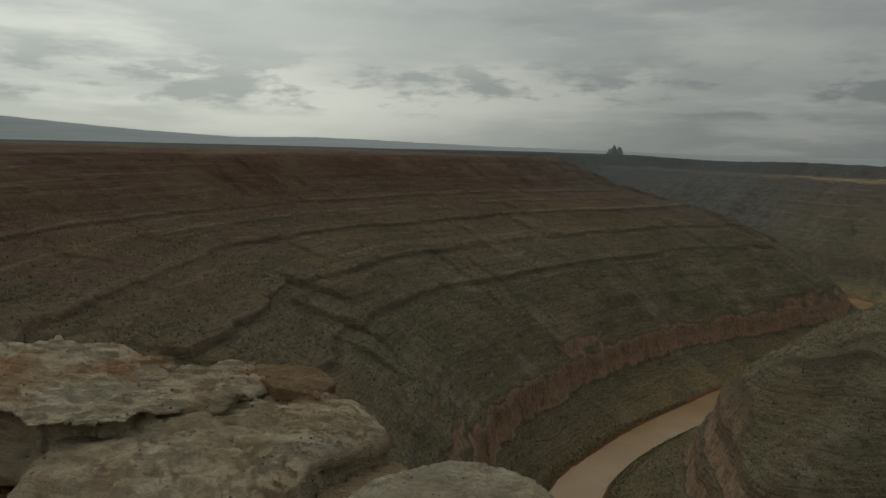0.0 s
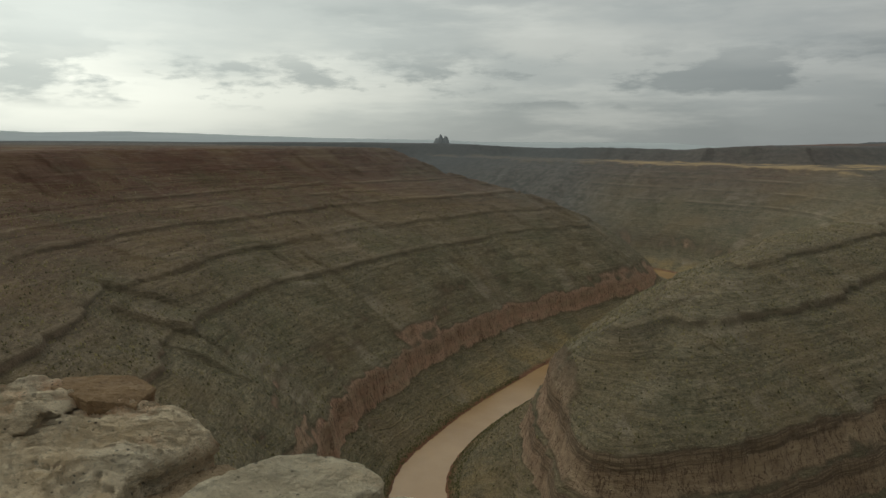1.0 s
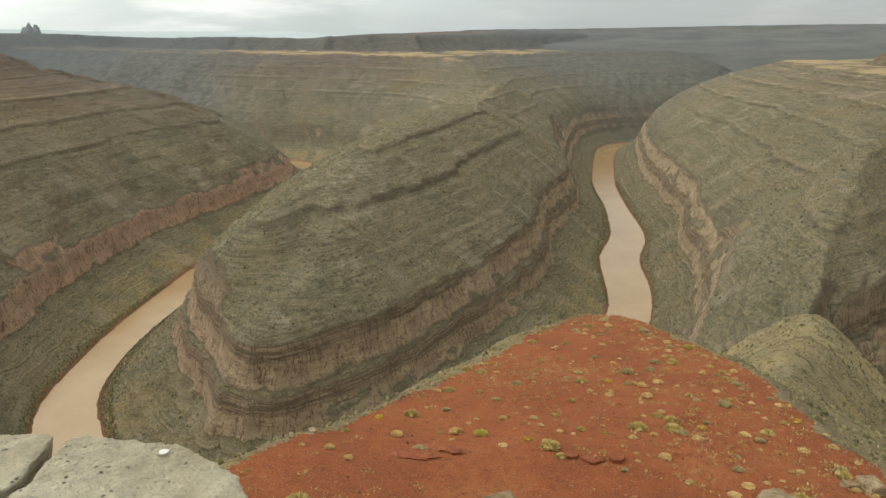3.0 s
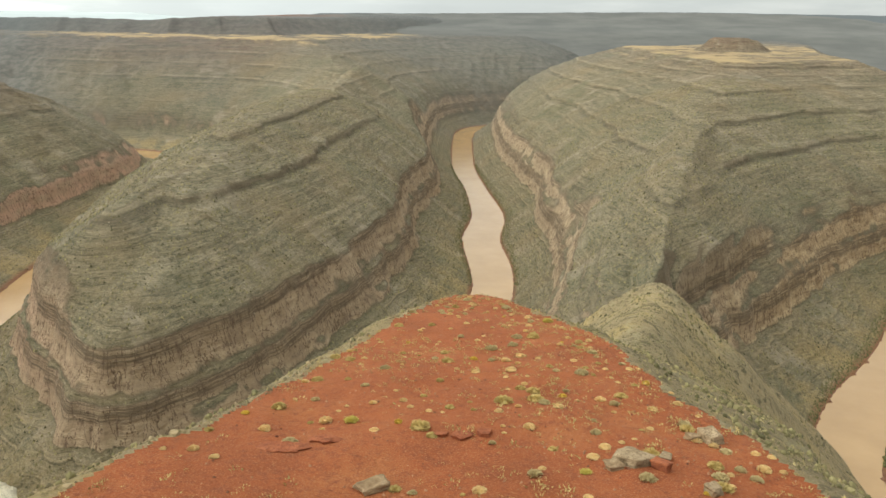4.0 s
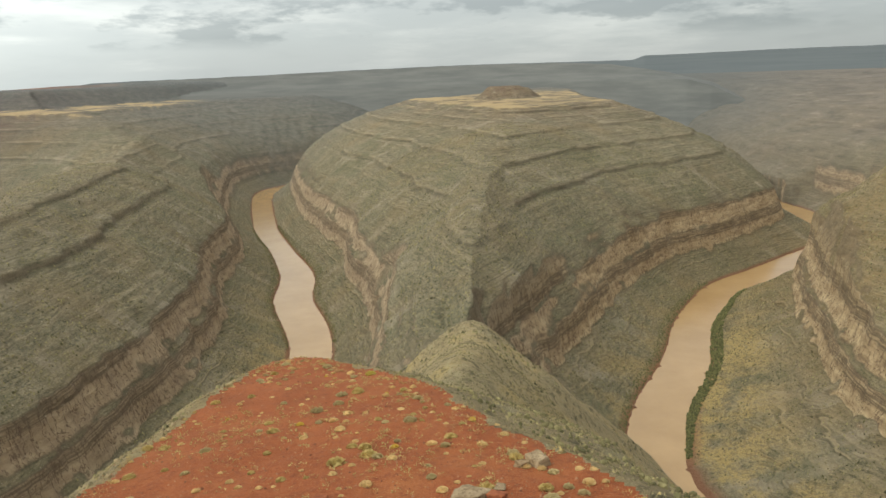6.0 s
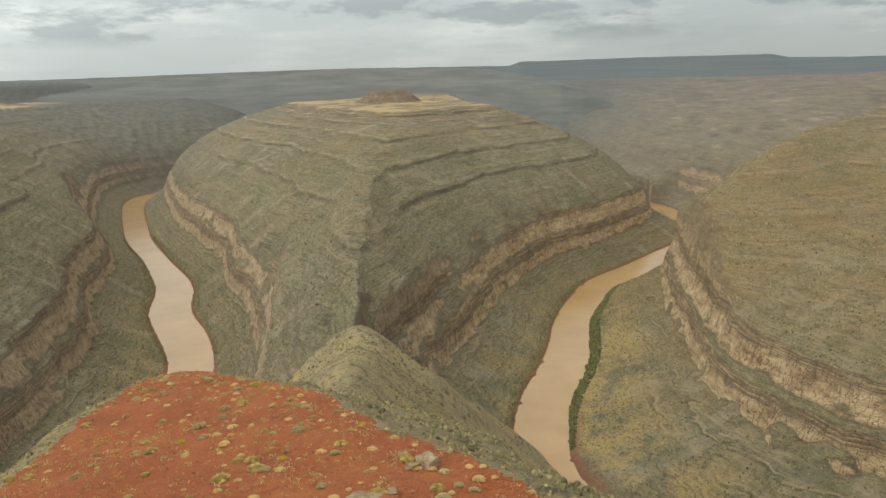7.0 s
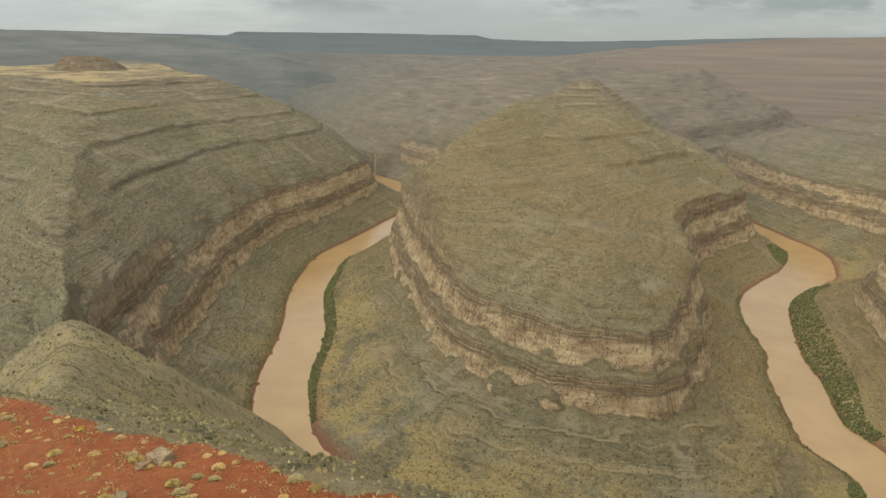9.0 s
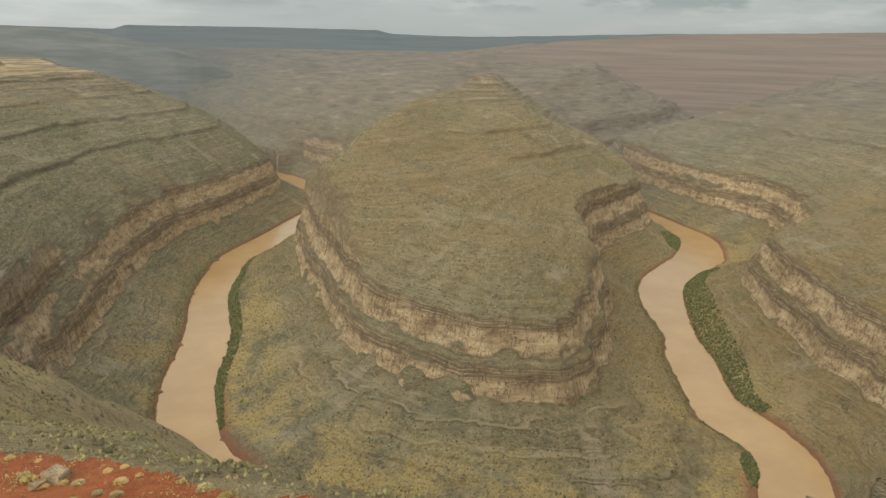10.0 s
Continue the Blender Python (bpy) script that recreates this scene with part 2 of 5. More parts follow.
    cliff = ramp(t, cn, [(0.34, (0.24, 0.158, 0.090)), (0.48, (0.43, 0.295, 0.165)), (0.66, (0.60, 0.44, 0.26))])
    # greyer in the middle, pinker on the outer wall of the western bend
    grey = ramp(t, span(t, sp.outputs[0], 180.0, 330.0), [(0.0, 0.45), (1.0, 0.0)])
    cliff = mixed(t, grey, cliff, (0.36, 0.27, 0.19))
    pink = maths(t, "MULTIPLY", ramp(t, span(t, sp.outputs[0], -200.0, -420.0), [(0.0, 0.0), (1.0, 0.75)]), ramp(t, noise_at(t, 1.0, 5, 0.6, pos, (0.03, 0.03, 0.10)), [(0.36, 0.25), (0.60, 1.0)]))
    cliff = mixed(t, pink, cliff, (0.56, 0.33, 0.22))
    joints = noise_at(t, 1.0, 4, 0.6, pos, (0.165, 0.16, 0.0208))
    cliff = mixed(t, ramp(t, maths(t, "ABSOLUTE", maths(t, "SUBTRACT", joints, 0.5)), [(0.006, 0.8), (0.022, 0.0)]), cliff, (0.113, 0.068, 0.0437))
    zc = maths(t, "ADD", sp.outputs[2], maths(t, "MULTIPLY", maths(t, "SUBTRACT", mid, 0.5), 9.0))
    topbed = maths(t, "MAXIMUM", band_of(t, zc, -252.0, -240.0), band_of(t, zc, -218.0, -207.0))
    thin = ramp(t, noise_at(t, 1.0, 3, 0.6, pos, (0.02, 0.02, 0.9)), [(0.42, 0.35), (0.58, 1.0)])
    topbed = maths(t, "MULTIPLY", topbed, ramp(t, span(t, sp.outputs[0], -420.0, -300.0), [(0.0, 0.25), (1.0, 1.0)]))
    cliff = mixed(t, maths(t, "MULTIPLY", topbed, thin), cliff, (0.129, 0.092, 0.057))
    streak = noise_at(t, 1.0, 5, 0.65, pos, (0.185, 0.18, 0.0159))
    cliff = mixed(t, ramp(t, streak, [(0.54, 0.0), (0.70, 0.5)]), cliff, (0.143, 0.0891, 0.0627))
    steep = ramp(t, maths(t, "ADD", sn.outputs[2], maths(t, "MULTIPLY", maths(t, "SUBTRACT", mid, 0.5), 0.16)), [(0.54, 1.0), (0.64, 0.0)])
    ledge = ramp(t, maths(t, "ADD", sn.outputs[2], maths(t, "MULTIPLY", maths(t, "SUBTRACT", fine, 0.5), 0.14)), [(0.58, 0.6), (0.72, 0.0)])
    slope = mixed(t, ledge, slope, (0.105, 0.078, 0.052))
    steep = maths(t, "MULTIPLY", steep, ramp(t, span(t, z, -215.0, -180.0), [(0.0, 1.0), (1.0, 0.25)]))
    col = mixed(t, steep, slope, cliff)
    # the haze of distance is put into the far country's colour
    haze = ramp(t, span(t, maths(t, "ADD", away, maths(t, "MULTIPLY", maths(t, "SUBTRACT", big, 0.5), 900.0)), 1600.0, 2400.0), [(0.0, 0.0), (1.0, 0.6)])
    haze = maths(t, "MULTIPLY", haze, ramp(t, span(t, maths(t, "SUBTRACT", sp.outputs[0], maths(t, "MULTIPLY", sp.outputs[1], 1.3)), -600.0, 200.0), [(0.0, 1.0), (1.0, 0.15)]))
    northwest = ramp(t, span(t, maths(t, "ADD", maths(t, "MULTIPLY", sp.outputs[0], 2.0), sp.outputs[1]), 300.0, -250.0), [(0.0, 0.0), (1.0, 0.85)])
    haze = maths(t, "MAXIMUM", haze, maths(t, "MULTIPLY", northwest, ramp(t, span(t, away, 1250.0, 1800.0), [(0.0, 0.0), (1.0, 1.0)])))
    col = mixed(t, haze, col, mixed(t, ramp(t, mid, [(0.40, 0.0), (0.62, 1.0)]), (0.115, 0.112, 0.098), (0.20, 0.178, 0.155)))
    # farther out a bluer haze grey is mixed in
    far_haze = ramp(t, span(t, away, 2100.0, 3000.0), [(0.0, 0.0), (1.0, 0.75)])
    far_haze = maths(t, "MULTIPLY", far_haze, ramp(t, span(t, maths(t, "SUBTRACT", sp.outputs[0], maths(t, "MULTIPLY", sp.outputs[1], 1.3)), -600.0, 200.0), [(0.0, 1.0), (1.0, 0.4)]))
    col = mixed(t, far_haze, col, (0.105, 0.112, 0.112))
    # bare red-brown shale beds over the eastern uplands
    shale = maths(t, "MULTIPLY", ramp(t, span(t, away, 1350.0, 1900.0), [(0.0, 0.0), (1.0, 0.75)]), ramp(t, span(t, maths(t, "SUBTRACT", sp.outputs[0], maths(t, "MULTIPLY", sp.outputs[1], 0.85)), -500.0, 300.0), [(0.0, 0.0), (1.0, 1.0)]))
    seams = noise_at(t, 1.0, 5, 0.7, pos, (0.012, 0.012, 0.13))
    col = mixed(t, shale, col, ramp(t, seams, [(0.36, (0.125, 0.10, 0.082)), (0.48, (0.19, 0.15, 0.118)), (0.60, (0.225, 0.176, 0.135)), (0.66, (0.31, 0.245, 0.185))]))
    # pale dry grass on the wide bench
    flatness = ramp(t, sn.outputs[2], [(0.965, 0.0), (0.988, 1.0)])
    bench = maths(t, "MULTIPLY", ramp(t, span(t, z, -86.0, -46.0), [(0.15, 0.0), (0.35, 1.0), (0.65, 1.0), (0.85, 0.0)]), flatness)
    bench = maths(t, "MULTIPLY", bench, ramp(t, noise_at(t, 0.012, 6, 0.65), [(0.42, 0.0), (0.56, 1.0)]))
    east = maths(t, "MULTIPLY", ramp(t, span(t, sp.outputs[0], 200.0, 340.0), [(0.0, 0.0), (1.0, 1.0)]), ramp(t, span(t, sp.outputs[0], 900.0, 1100.0), [(0.0, 1.0), (1.0, 0.0)]))
    east = maths(t, "MULTIPLY", east, ramp(t, span(t, sp.outputs[1], 1900.0, 2300.0), [(0.0, 1.0), (1.0, 0.0)]))
    bench = maths(t, "MULTIPLY", bench, maths(t, "MAXIMUM", east, ramp(t, span(t, sp.outputs[0], -60.0, -160.0), [(0.0, 0.0), (1.0, 1.0)])))
    bench = maths(t, "MULTIPLY", bench, maths(t, "SUBTRACT", 1.0, northwest))
    bench = maths(t, "MULTIPLY", bench, ramp(t, span(t, sp.outputs[1], 1000.0, 1200.0), [(0.0, 0.0), (1.0, 1.0)]))
    col = mixed(t, bench, col, (0.44, 0.308, 0.158))
    col = mixed(t, 1.0, col, (1.03, 1.045, 1.055), "MULTIPLY")
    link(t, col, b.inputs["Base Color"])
    bump(t, b, maths(t, "ADD", maths(t, "ADD", maths(t, "MULTIPLY_ADD", grit, 0.7, maths(t, "MULTIPLY", fine, 1.2)), maths(t, "MULTIPLY", maths(t, "ADD", steps, treads), 0.7)), maths(t, "MULTIPLY", mid, 3.0)), 1.0, 2.2)
    return m


def rubble_material():
    m, t, b = material("grey_green_rubble_slope", 0.95)
    a, c, d = noise_at(t, 0.05, 6, 0.6), noise_at(t, 0.9, 6, 0.7), noise_at(t, 4.0, 5, 0.7)
    col = ramp(t, a, [(0.35, (0.28, 0.22, 0.12)), (0.52, (0.38, 0.285, 0.15)), (0.68, (0.47, 0.34, 0.145))])
    col = mixed(t, ramp(t, c, [(0.50, 0.0), (0.62, 0.6)]), col, (0.13, 0.108, 0.056))
    col = mixed(t, ramp(t, d, [(0.55, 0.0), (0.64, 0.8)]), col, (0.571, 0.415, 0.253))
    e = noise_at(t, 1.0, 5, 0.68, None, (0.138, 0.146, 0.486))
    col = mixed(t, ramp(t, e, [(0.36, 0.75), (0.46, 0.0)]), col, (0.0791, 0.0717, 0.0373))
    col = mixed(t, ramp(t, e, [(0.54, 0.0), (0.63, 0.6)]), col, (0.44, 0.366, 0.205))
    link(t, col, b.inputs["Base Color"])
    bump(t, b, maths(t, "ADD", maths(t, "MULTIPLY", c, 1.6), maths(t, "MULTIPLY", d, 0.5)), 1.0, 1.2)
    return m


def red_soil_material():
    m, t, b = material("red_shale_soil", 0.97)
    a, c, d = noise_at(t, 0.12, 6, 0.6), noise_at(t, 1.3, 8, 0.7), noise_at(t, 8.0, 6, 0.75)
    col = ramp(t, a, [(0.30, (0.255, 0.070, 0.022)), (0.52, (0.34, 0.093, 0.029)), (0.70, (0.385, 0.128, 0.043))])
    col = mixed(t, ramp(t, c, [(0.48, 0.0), (0.66, 0.7)]), col, (0.19, 0.052, 0.023))
    col = mixed(t, ramp(t, d, [(0.53, 0.0), (0.62, 0.8)]), col, (0.45, 0.20, 0.095))
    col = mixed(t, ramp(t, d, [(0.36, 0.5), (0.46, 0.0)]), col, (0.16, 0.042, 0.020))
    link(t, col, b.inputs["Base Color"])
    bump(t, b, maths(t, "ADD", maths(t, "MULTIPLY", c, 0.6), maths(t, "MULTIPLY", d, 0.25)), 0.9, 0.7)
    return m


def limestone_material(name, lo, mid_c, hi, stain):
    m, t, b = material(name, 0.92)
    a, c, d = noise_at(t, 3.2, 6, 0.62), noise_at(t, 14.0, 8, 0.72), noise_at(t, 90.0, 5, 0.75)
    col = ramp(t, a, [(0.34, lo), (0.50, mid_c), (0.66, hi)])
    col = mixed(t, ramp(t, noise_at(t, 2.3, 6, 0.6), [(0.51, 0.0), (0.64, 0.8)]), col, stain)
    col = mixed(t, ramp(t, c, [(0.52, 0.0), (0.66, 0.55)]), col, tuple(0.62 * k for k in mid_c))
    col = mixed(t, ramp(t, c, [(0.34, 0.5), (0.44, 0.0)]), col, tuple(1.2 * k for k in hi))
    col = mixed(t, ramp(t, d, [(0.54, 0.0), (0.63, 0.6)]), col, tuple(0.55 * k for k in mid_c))
    pos = t.nodes.new("ShaderNodeNewGeometry").outputs["Position"]
    # solution pits, some a finger wide, many small; the shade inside them is put into the colour
    holes = []
    for scale, reach, gate in ((13.0, 0.13, 0.60), (42.0, 0.22, 0.54)):
        v = node(t, "ShaderNodeTexVoronoi", Scale=scale)
        link(t, pos, v.inputs["Vector"])
        edge = maths(t, "ADD", v.outputs["Distance"], maths(t, "MULTIPLY", maths(t, "SUBTRACT", c, 0.5), 0.35))
        holes.append(maths(t, "MULTIPLY", ramp(t, edge, [(reach * 0.5, 1.0), (reach, 0.0)]), ramp(t, noise_at(t, scale * 0.3, 3), [(gate, 0.0), (gate + 0.05, 1.0)])))
    flakes = noise_at(t, 1.0, 7, 0.7, None, (9.0, 9.0, 40.0))
    # hollows between the flakes get their shade as a darker colour
    col = mixed(t, ramp(t, flakes, [(0.36, 0.4), (0.44, 0.0)]), col, tuple(0.5 * k for k in mid_c))
    pits = maths(t, "MAXIMUM", *holes)
    col = mixed(t, maths(t, "MULTIPLY", pits, 0.75), col, (0.085, 0.068, 0.048))
    link(t, col, b.inputs["Base Color"])
    h = maths(t, "ADD", maths(t, "MULTIPLY", c, 0.9), maths(t, "ADD", maths(t, "MULTIPLY", d, 0.3), maths(t, "MULTIPLY", flakes, 1.1)))
    bump(t, b, maths(t, "SUBTRACT", h, maths(t, "MULTIPLY", pits, 0.7)), 1.0, 0.06)
    return m


def water_material():
    m, t, b = material("silty_brown_water", 0.15)
    a = noise_at(t, 0.02, 5, 0.6)
    link(t, ramp(t, a, [(0.35, (0.385, 0.23, 0.10)), (0.65, (0.44, 0.27, 0.12))]), b.inputs["Base Color"])
    b.inputs["Specular IOR Level"].default_value = 0.5
    bump(t, b, noise_at(t, 0.35, 4), 0.25, 0.5)
    return m


def far_material(name, lo, hi):
    m, t, b = material(name, 1.0)
    link(t, ramp(t, noise_at(t, 1.0, 5, 0.6, None, (0.002, 0.002, 0.09)), [(0.38, lo), (0.62, hi)]), b.inputs["Base Color"])
    return m


def mesa_material():
    """Slopes greyed by haze put into their colour, bare red shale at the western end."""
    m, t, b = material("mesa_shale_and_haze", 1.0)
    pos = t.nodes.new("ShaderNodeNewGeometry").outputs["Position"]
    sp = t.nodes.new("ShaderNodeSeparateXYZ")
    link(t, pos, sp.inputs[0])
    beds = noise_at(t, 1.0, 5, 0.6, pos, (0.006, 0.006, 0.05))
    patch = noise_at(t, 0.004, 5, 0.6, pos)
    red = ramp(t, beds, [(0.40, (0.17, 0.105, 0.085)), (0.60, (0.225, 0.145, 0.115))])
    haze = ramp(t, beds, [(0.38, (0.122, 0.121, 0.113)), (0.62, (0.158, 0.153, 0.141))])
    west = span(t, maths(t, "ADD", sp.outputs[0], maths(t, "MULTIPLY", maths(t, "SUBTRACT", patch, 0.5), 900.0)), -250.0, -700.0)
    link(t, mixed(t, west, haze, red), b.inputs["Base Color"])
    return m


def ochre_material():
    m, t, b = material("brown_layered_sandstone", 0.92)
    a, c, d = noise_at(t, 1.0, 5, 0.6, None, (1.5, 1.5, 16.0)), noise_at(t, 6.0, 6, 0.65), noise_at(t, 45.0, 4, 0.7)
    col = ramp(t, a, [(0.32, (0.15, 0.09, 0.045)), (0.52, (0.26, 0.17, 0.09)), (0.70, (0.36, 0.26, 0.155))])
    col = mixed(t, ramp(t, c, [(0.5, 0.0), (0.7, 0.6)]), col, (0.20, 0.14, 0.09))
    col = mixed(t, ramp(t, d, [(0.56, 0.0), (0.68, 0.5)]), col, (0.12, 0.08, 0.055))
    link(t, col, b.inputs["Base Color"])
    bump(t, b, maths(t, "ADD", maths(t, "MULTIPLY", a, 0.8), maths(t, "MULTIPLY", c, 0.6)), 0.8, 0.06)
    return m


def boulder_material(name, lo, hi, dark):
    m, t, b = material(name, 0.95)
    a, c, d = noise_at(t, 1.3, 6, 0.65), noise_at(t, 5.0, 6, 0.7), noise_at(t, 1.0, 5, 0.6, None, (0.8, 0.8, 5.0))
    col = ramp(t, a, [(0.36, lo), (0.62, hi)])
    col = mixed(t, ramp(t, c, [(0.50, 0.0), (0.64, 0.75)]), col, dark)
    col = mixed(t, ramp(t, d, [(0.56, 0.0), (0.64, 0.6)]), col, tuple(0.6 * k for k in lo))
    link(t, col, b.inputs["Base Color"])
    bump(t, b, maths(t, "ADD", c, maths(t, "MULTIPLY", d, 0.8)), 1.0, 0.15)
    return m


OCHRE = ochre_material()
LIME_RUST = limestone_material("rust_stained_limestone", (0.70, 0.52, 0.31), (0.86, 0.69, 0.46), (0.92, 0.79, 0.57), (0.66, 0.30, 0.13))
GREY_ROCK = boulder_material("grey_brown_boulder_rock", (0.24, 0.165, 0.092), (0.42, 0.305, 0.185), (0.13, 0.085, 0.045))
RED_ROCK = boulder_material("red_mudstone", (0.26, 0.078, 0.034), (0.37, 0.122, 0.052), (0.17, 0.048, 0.024))
CANYON, SOIL, LIME, WATER, RUBBLE = canyon_material(), red_soil_material(), limestone_material("pale_grey_limestone", (0.68, 0.56, 0.375), (0.83, 0.705, 0.49), (0.90, 0.79, 0.575), (0.82, 0.62, 0.38)), water_material(), rubble_material()
# the far shapes and the butte carry the haze of distance in their colour
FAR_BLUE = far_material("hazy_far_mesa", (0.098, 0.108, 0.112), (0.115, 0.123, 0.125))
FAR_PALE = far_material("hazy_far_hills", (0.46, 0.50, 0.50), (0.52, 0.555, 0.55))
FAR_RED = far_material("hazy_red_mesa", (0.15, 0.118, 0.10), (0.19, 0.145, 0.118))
MESA = mesa_material()
FAR_BUTTE = far_material("hazy_butte_rock", (0.28, 0.295, 0.295), (0.34, 0.355, 0.35))

# ---- ground: one sheet, carved by the river ----
# the river's middle line from upstream west to downstream east: x, y, half width
RIVER_WEST = [(-4800, 2500, 26), (-3200, 2350, 26), (-2200, 2050, 26), (-1500, 1800, 26), (-1050, 1680, 26), (-820, 1640, 26), (-680, 1610, 28), (-570, 1545, 28),
              (-490, 1450, 26), (-445, 1340, 26), (-430, 1230, 26), (-448, 1100, 26), (-466, 960, 25), (-470, 850, 24), (-463, 760, 23), (-454, 650, 20),
              (-438, 560, 18), (-411, 479, 21), (-360, 412, 25), (-290, 335, 28)]
RIVER_MIDDLE = [(-195, 296, 28), (-100, 340, 28), (-20, 458, 27), (22, 590, 26), (48, 700, 24), (64, 790, 22), (66, 870, 25), (61, 985, 25), (78, 1115, 24),
                (67, 1300, 18), (51, 1510, 21), (59, 1850, 23), (80, 2000, 24), (150, 2090, 25), (300, 2160, 25), (520, 2300, 25), (760, 2600, 25)]
RIVER_NORTH = [(1000, 2800, 25), (1250, 2800, 25), (1430, 2580, 25), (1420, 2300, 25), (1330, 2020, 25), (1230, 1780, 25), (1180, 1600, 25), (1135, 1380, 25),
               (1095, 1210, 25), (1060, 1100, 25), (1010, 1010, 25), (930, 940, 25), (840, 900, 25), (740, 856, 24), (634, 814, 22), (573, 768, 21), (503, 702, 20),
               (428, 607, 22), (355, 534, 22), (315, 482, 22), (281, 422, 23), (262, 330, 26), (272, 230, 27), (312, 140, 26), (372, 75, 25), (440, 45, 24)]
RIVER_EAST = [(507, 54, 23), (545, 66, 23), (574, 90, 23), (594, 120, 26), (620, 146, 20), (696, 190, 22), (742, 214, 16), (828, 264, 24), (907, 295, 26),
              (990, 300, 27), (1065, 296, 33), (1172, 333, 26), (1242, 412, 24), (1330, 520, 25), (1440, 640, 25), (1560, 740, 25), (1750, 800, 25), (2350, 760, 25),
              (3100, 900, 25), (4800, 1250, 26)]


def smooth_line(points, step):
    p = np.array(points, float)
    out = []
    for i in range(len(p) - 1):
        a, b, c, d = p[max(i - 1, 0)], p[i], p[i + 1], p[min(i + 2, len(p) - 1)]
        n = max(2, int(np.hypot(*(c - b)[:2]) / step))
        u = (np.arange(n) / n)[:, None]
        out.append(0.5 * (2 * b + (c - a) * u + (2 * a - 5 * b + 4 * c - d) * u ** 2 + (3 * b - a - 3 * c + d) * u ** 3))
    return np.concatenate(out + [p[-1:]])


LINE = smooth_line(RIVER_WEST + RIVER_MIDDLE + RIVER_NORTH + RIVER_EAST, 26.0)
TANG = np.gradient(LINE[:, :2], axis=0)
TANG /= np.hypot(TANG[:, 0], TANG[:, 1])[:, None]
ALONG = np.r_[0, np.cumsum(np.hypot(*np.diff(LINE[:, :2], axis=0).T))]


def near_param(x, y):
    return ALONG[np.argmin((LINE[:, 0] - x) ** 2 + (LINE[:, 1] - y) ** 2)]


def banks(rows):
    """Rows of x, y on the river, then steepness, way from bank to cliff foot and bench width on its left and its right hand."""
    u = np.array([near_param(r[0], r[1]) for r in rows])
    return [np.interp(ALONG, u, [r[k] for r in rows]) for k in range(2, 8)]


BANKS_WEST = [(-4800, 2500, 1.0, 60, 250, 1.0, 60, 0), (-1500, 1800, 1.0, 60, 250, 1.0, 60, 0), (-820, 1640, 1.0, 80, 250, 1.0, 60, 0),
              (-570, 1545, 1.0, 90, 250, 0.95, 80, 0), (-445, 1340, 1.2, 40, 250, 0.95, 80, 0), (-445, 1100, 1.3, 30, 250, 1.0, 74, 0),
              (-470, 850, 1.22, 34, 250, 1.0, 76, 0), (-463, 760, 1.25, 36, 250, 1.0, 76, 0), (-454, 640, 1.1, 46, 250, 1.0, 68, 0),
              (-394, 480, 1.05, 70, 250, 1.0, 52, 0)]
BANKS_MIDDLE = [(-285, 330, 1.05, 70, 250, 1.1, 35, 0), (-195, 296, 1.05, 90, 250, 1.1, 35, 0), (-100, 340, 1.05, 90, 250, 1.1, 30, 1000),
                (22, 590, 1.05, 82, 250, 1.05, 40, 1000), (64, 790, 1.1, 76, 250, 1.05, 48, 1000), (78, 1115, 1.1, 56, 250, 1.1, 52, 1000),
                (59, 1850, 1.1, 46, 250, 1.2, 50, 1000), (300, 2160, 1.0, 50, 300, 1.7, 50, 1000), (1000, 2800, 1.0, 50, 300, 1.7, 50, 1000),
                (1230, 1780, 1.0, 50, 200, 1.6, 60, 1000)]
BANKS_NORTH = [(1095, 1210, 1.1, 50, 250, 1.3, 60, 1000), (1010, 1010, 1.2, 60, 250, 1.2, 66, 1000), (740, 856, 1.25, 42, 250, 1.05, 50, 1000),
               (573, 768, 1.15, 76, 200, 1.05, 62, 1000), (426, 609, 1.05, 100, 200, 1.05, 75, 1000), (278, 424, 1.0, 130, 200, 1.1, 70, 1000),
               (312, 140, 0.9, 150, 200, 1.4, 40, 0), (507, 54, 0.95, 135, 200, 1.4, 40, 0), (574, 90, 1.0, 105, 200, 1.1, 66, 0), (620, 146, 1.05, 72, 200, 1.0, 74, 0)]
BANKS_EAST = [(742, 214, 1.1, 60, 200, 1.05, 68, 0), (860, 280, 1.1, 60, 200, 1.05, 66, 0), (990, 300, 1.15, 62, 200, 1.0, 84, 0),
              (1172, 333, 1.15, 56, 200, 1.0, 84, 0), (1242, 412, 1.2, 50, 250, 1.0, 64, 0), (1560, 740, 1.2, 46, 250, 1.0, 50, 0),
              (4800, 1250, 1.0, 50, 200, 1.0, 50, 0)]
S_L, W_L, B_L, S_R, W_R, B_R = banks(BANKS_WEST + BANKS_MIDDLE + BANKS_NORTH + BANKS_EAST)


def grid_noise(x, y, seed=0):
    """Smooth noise from -1 to 1 with cells one metre wide."""
    xi, yi = np.floor(x), np.floor(y)
    fx, fy = x - xi, y - yi
    fx, fy = fx * fx * fx * (fx * (fx * 6 - 15) + 10), fy * fy * fy * (fy * (fy * 6 - 15) + 10)

    def h(a, b):
        v = np.sin(a * 127.1 + b * 311.7 + seed * 74.7) * 43758.5453
        return (v - np.floor(v)) * 2 - 1
    top = h(xi, yi) * (1 - fx) + h(xi + 1, yi) * fx
    low = h(xi, yi + 1) * (1 - fx) + h(xi + 1, yi + 1) * fx
    return top * (1 - fy) + low * fy


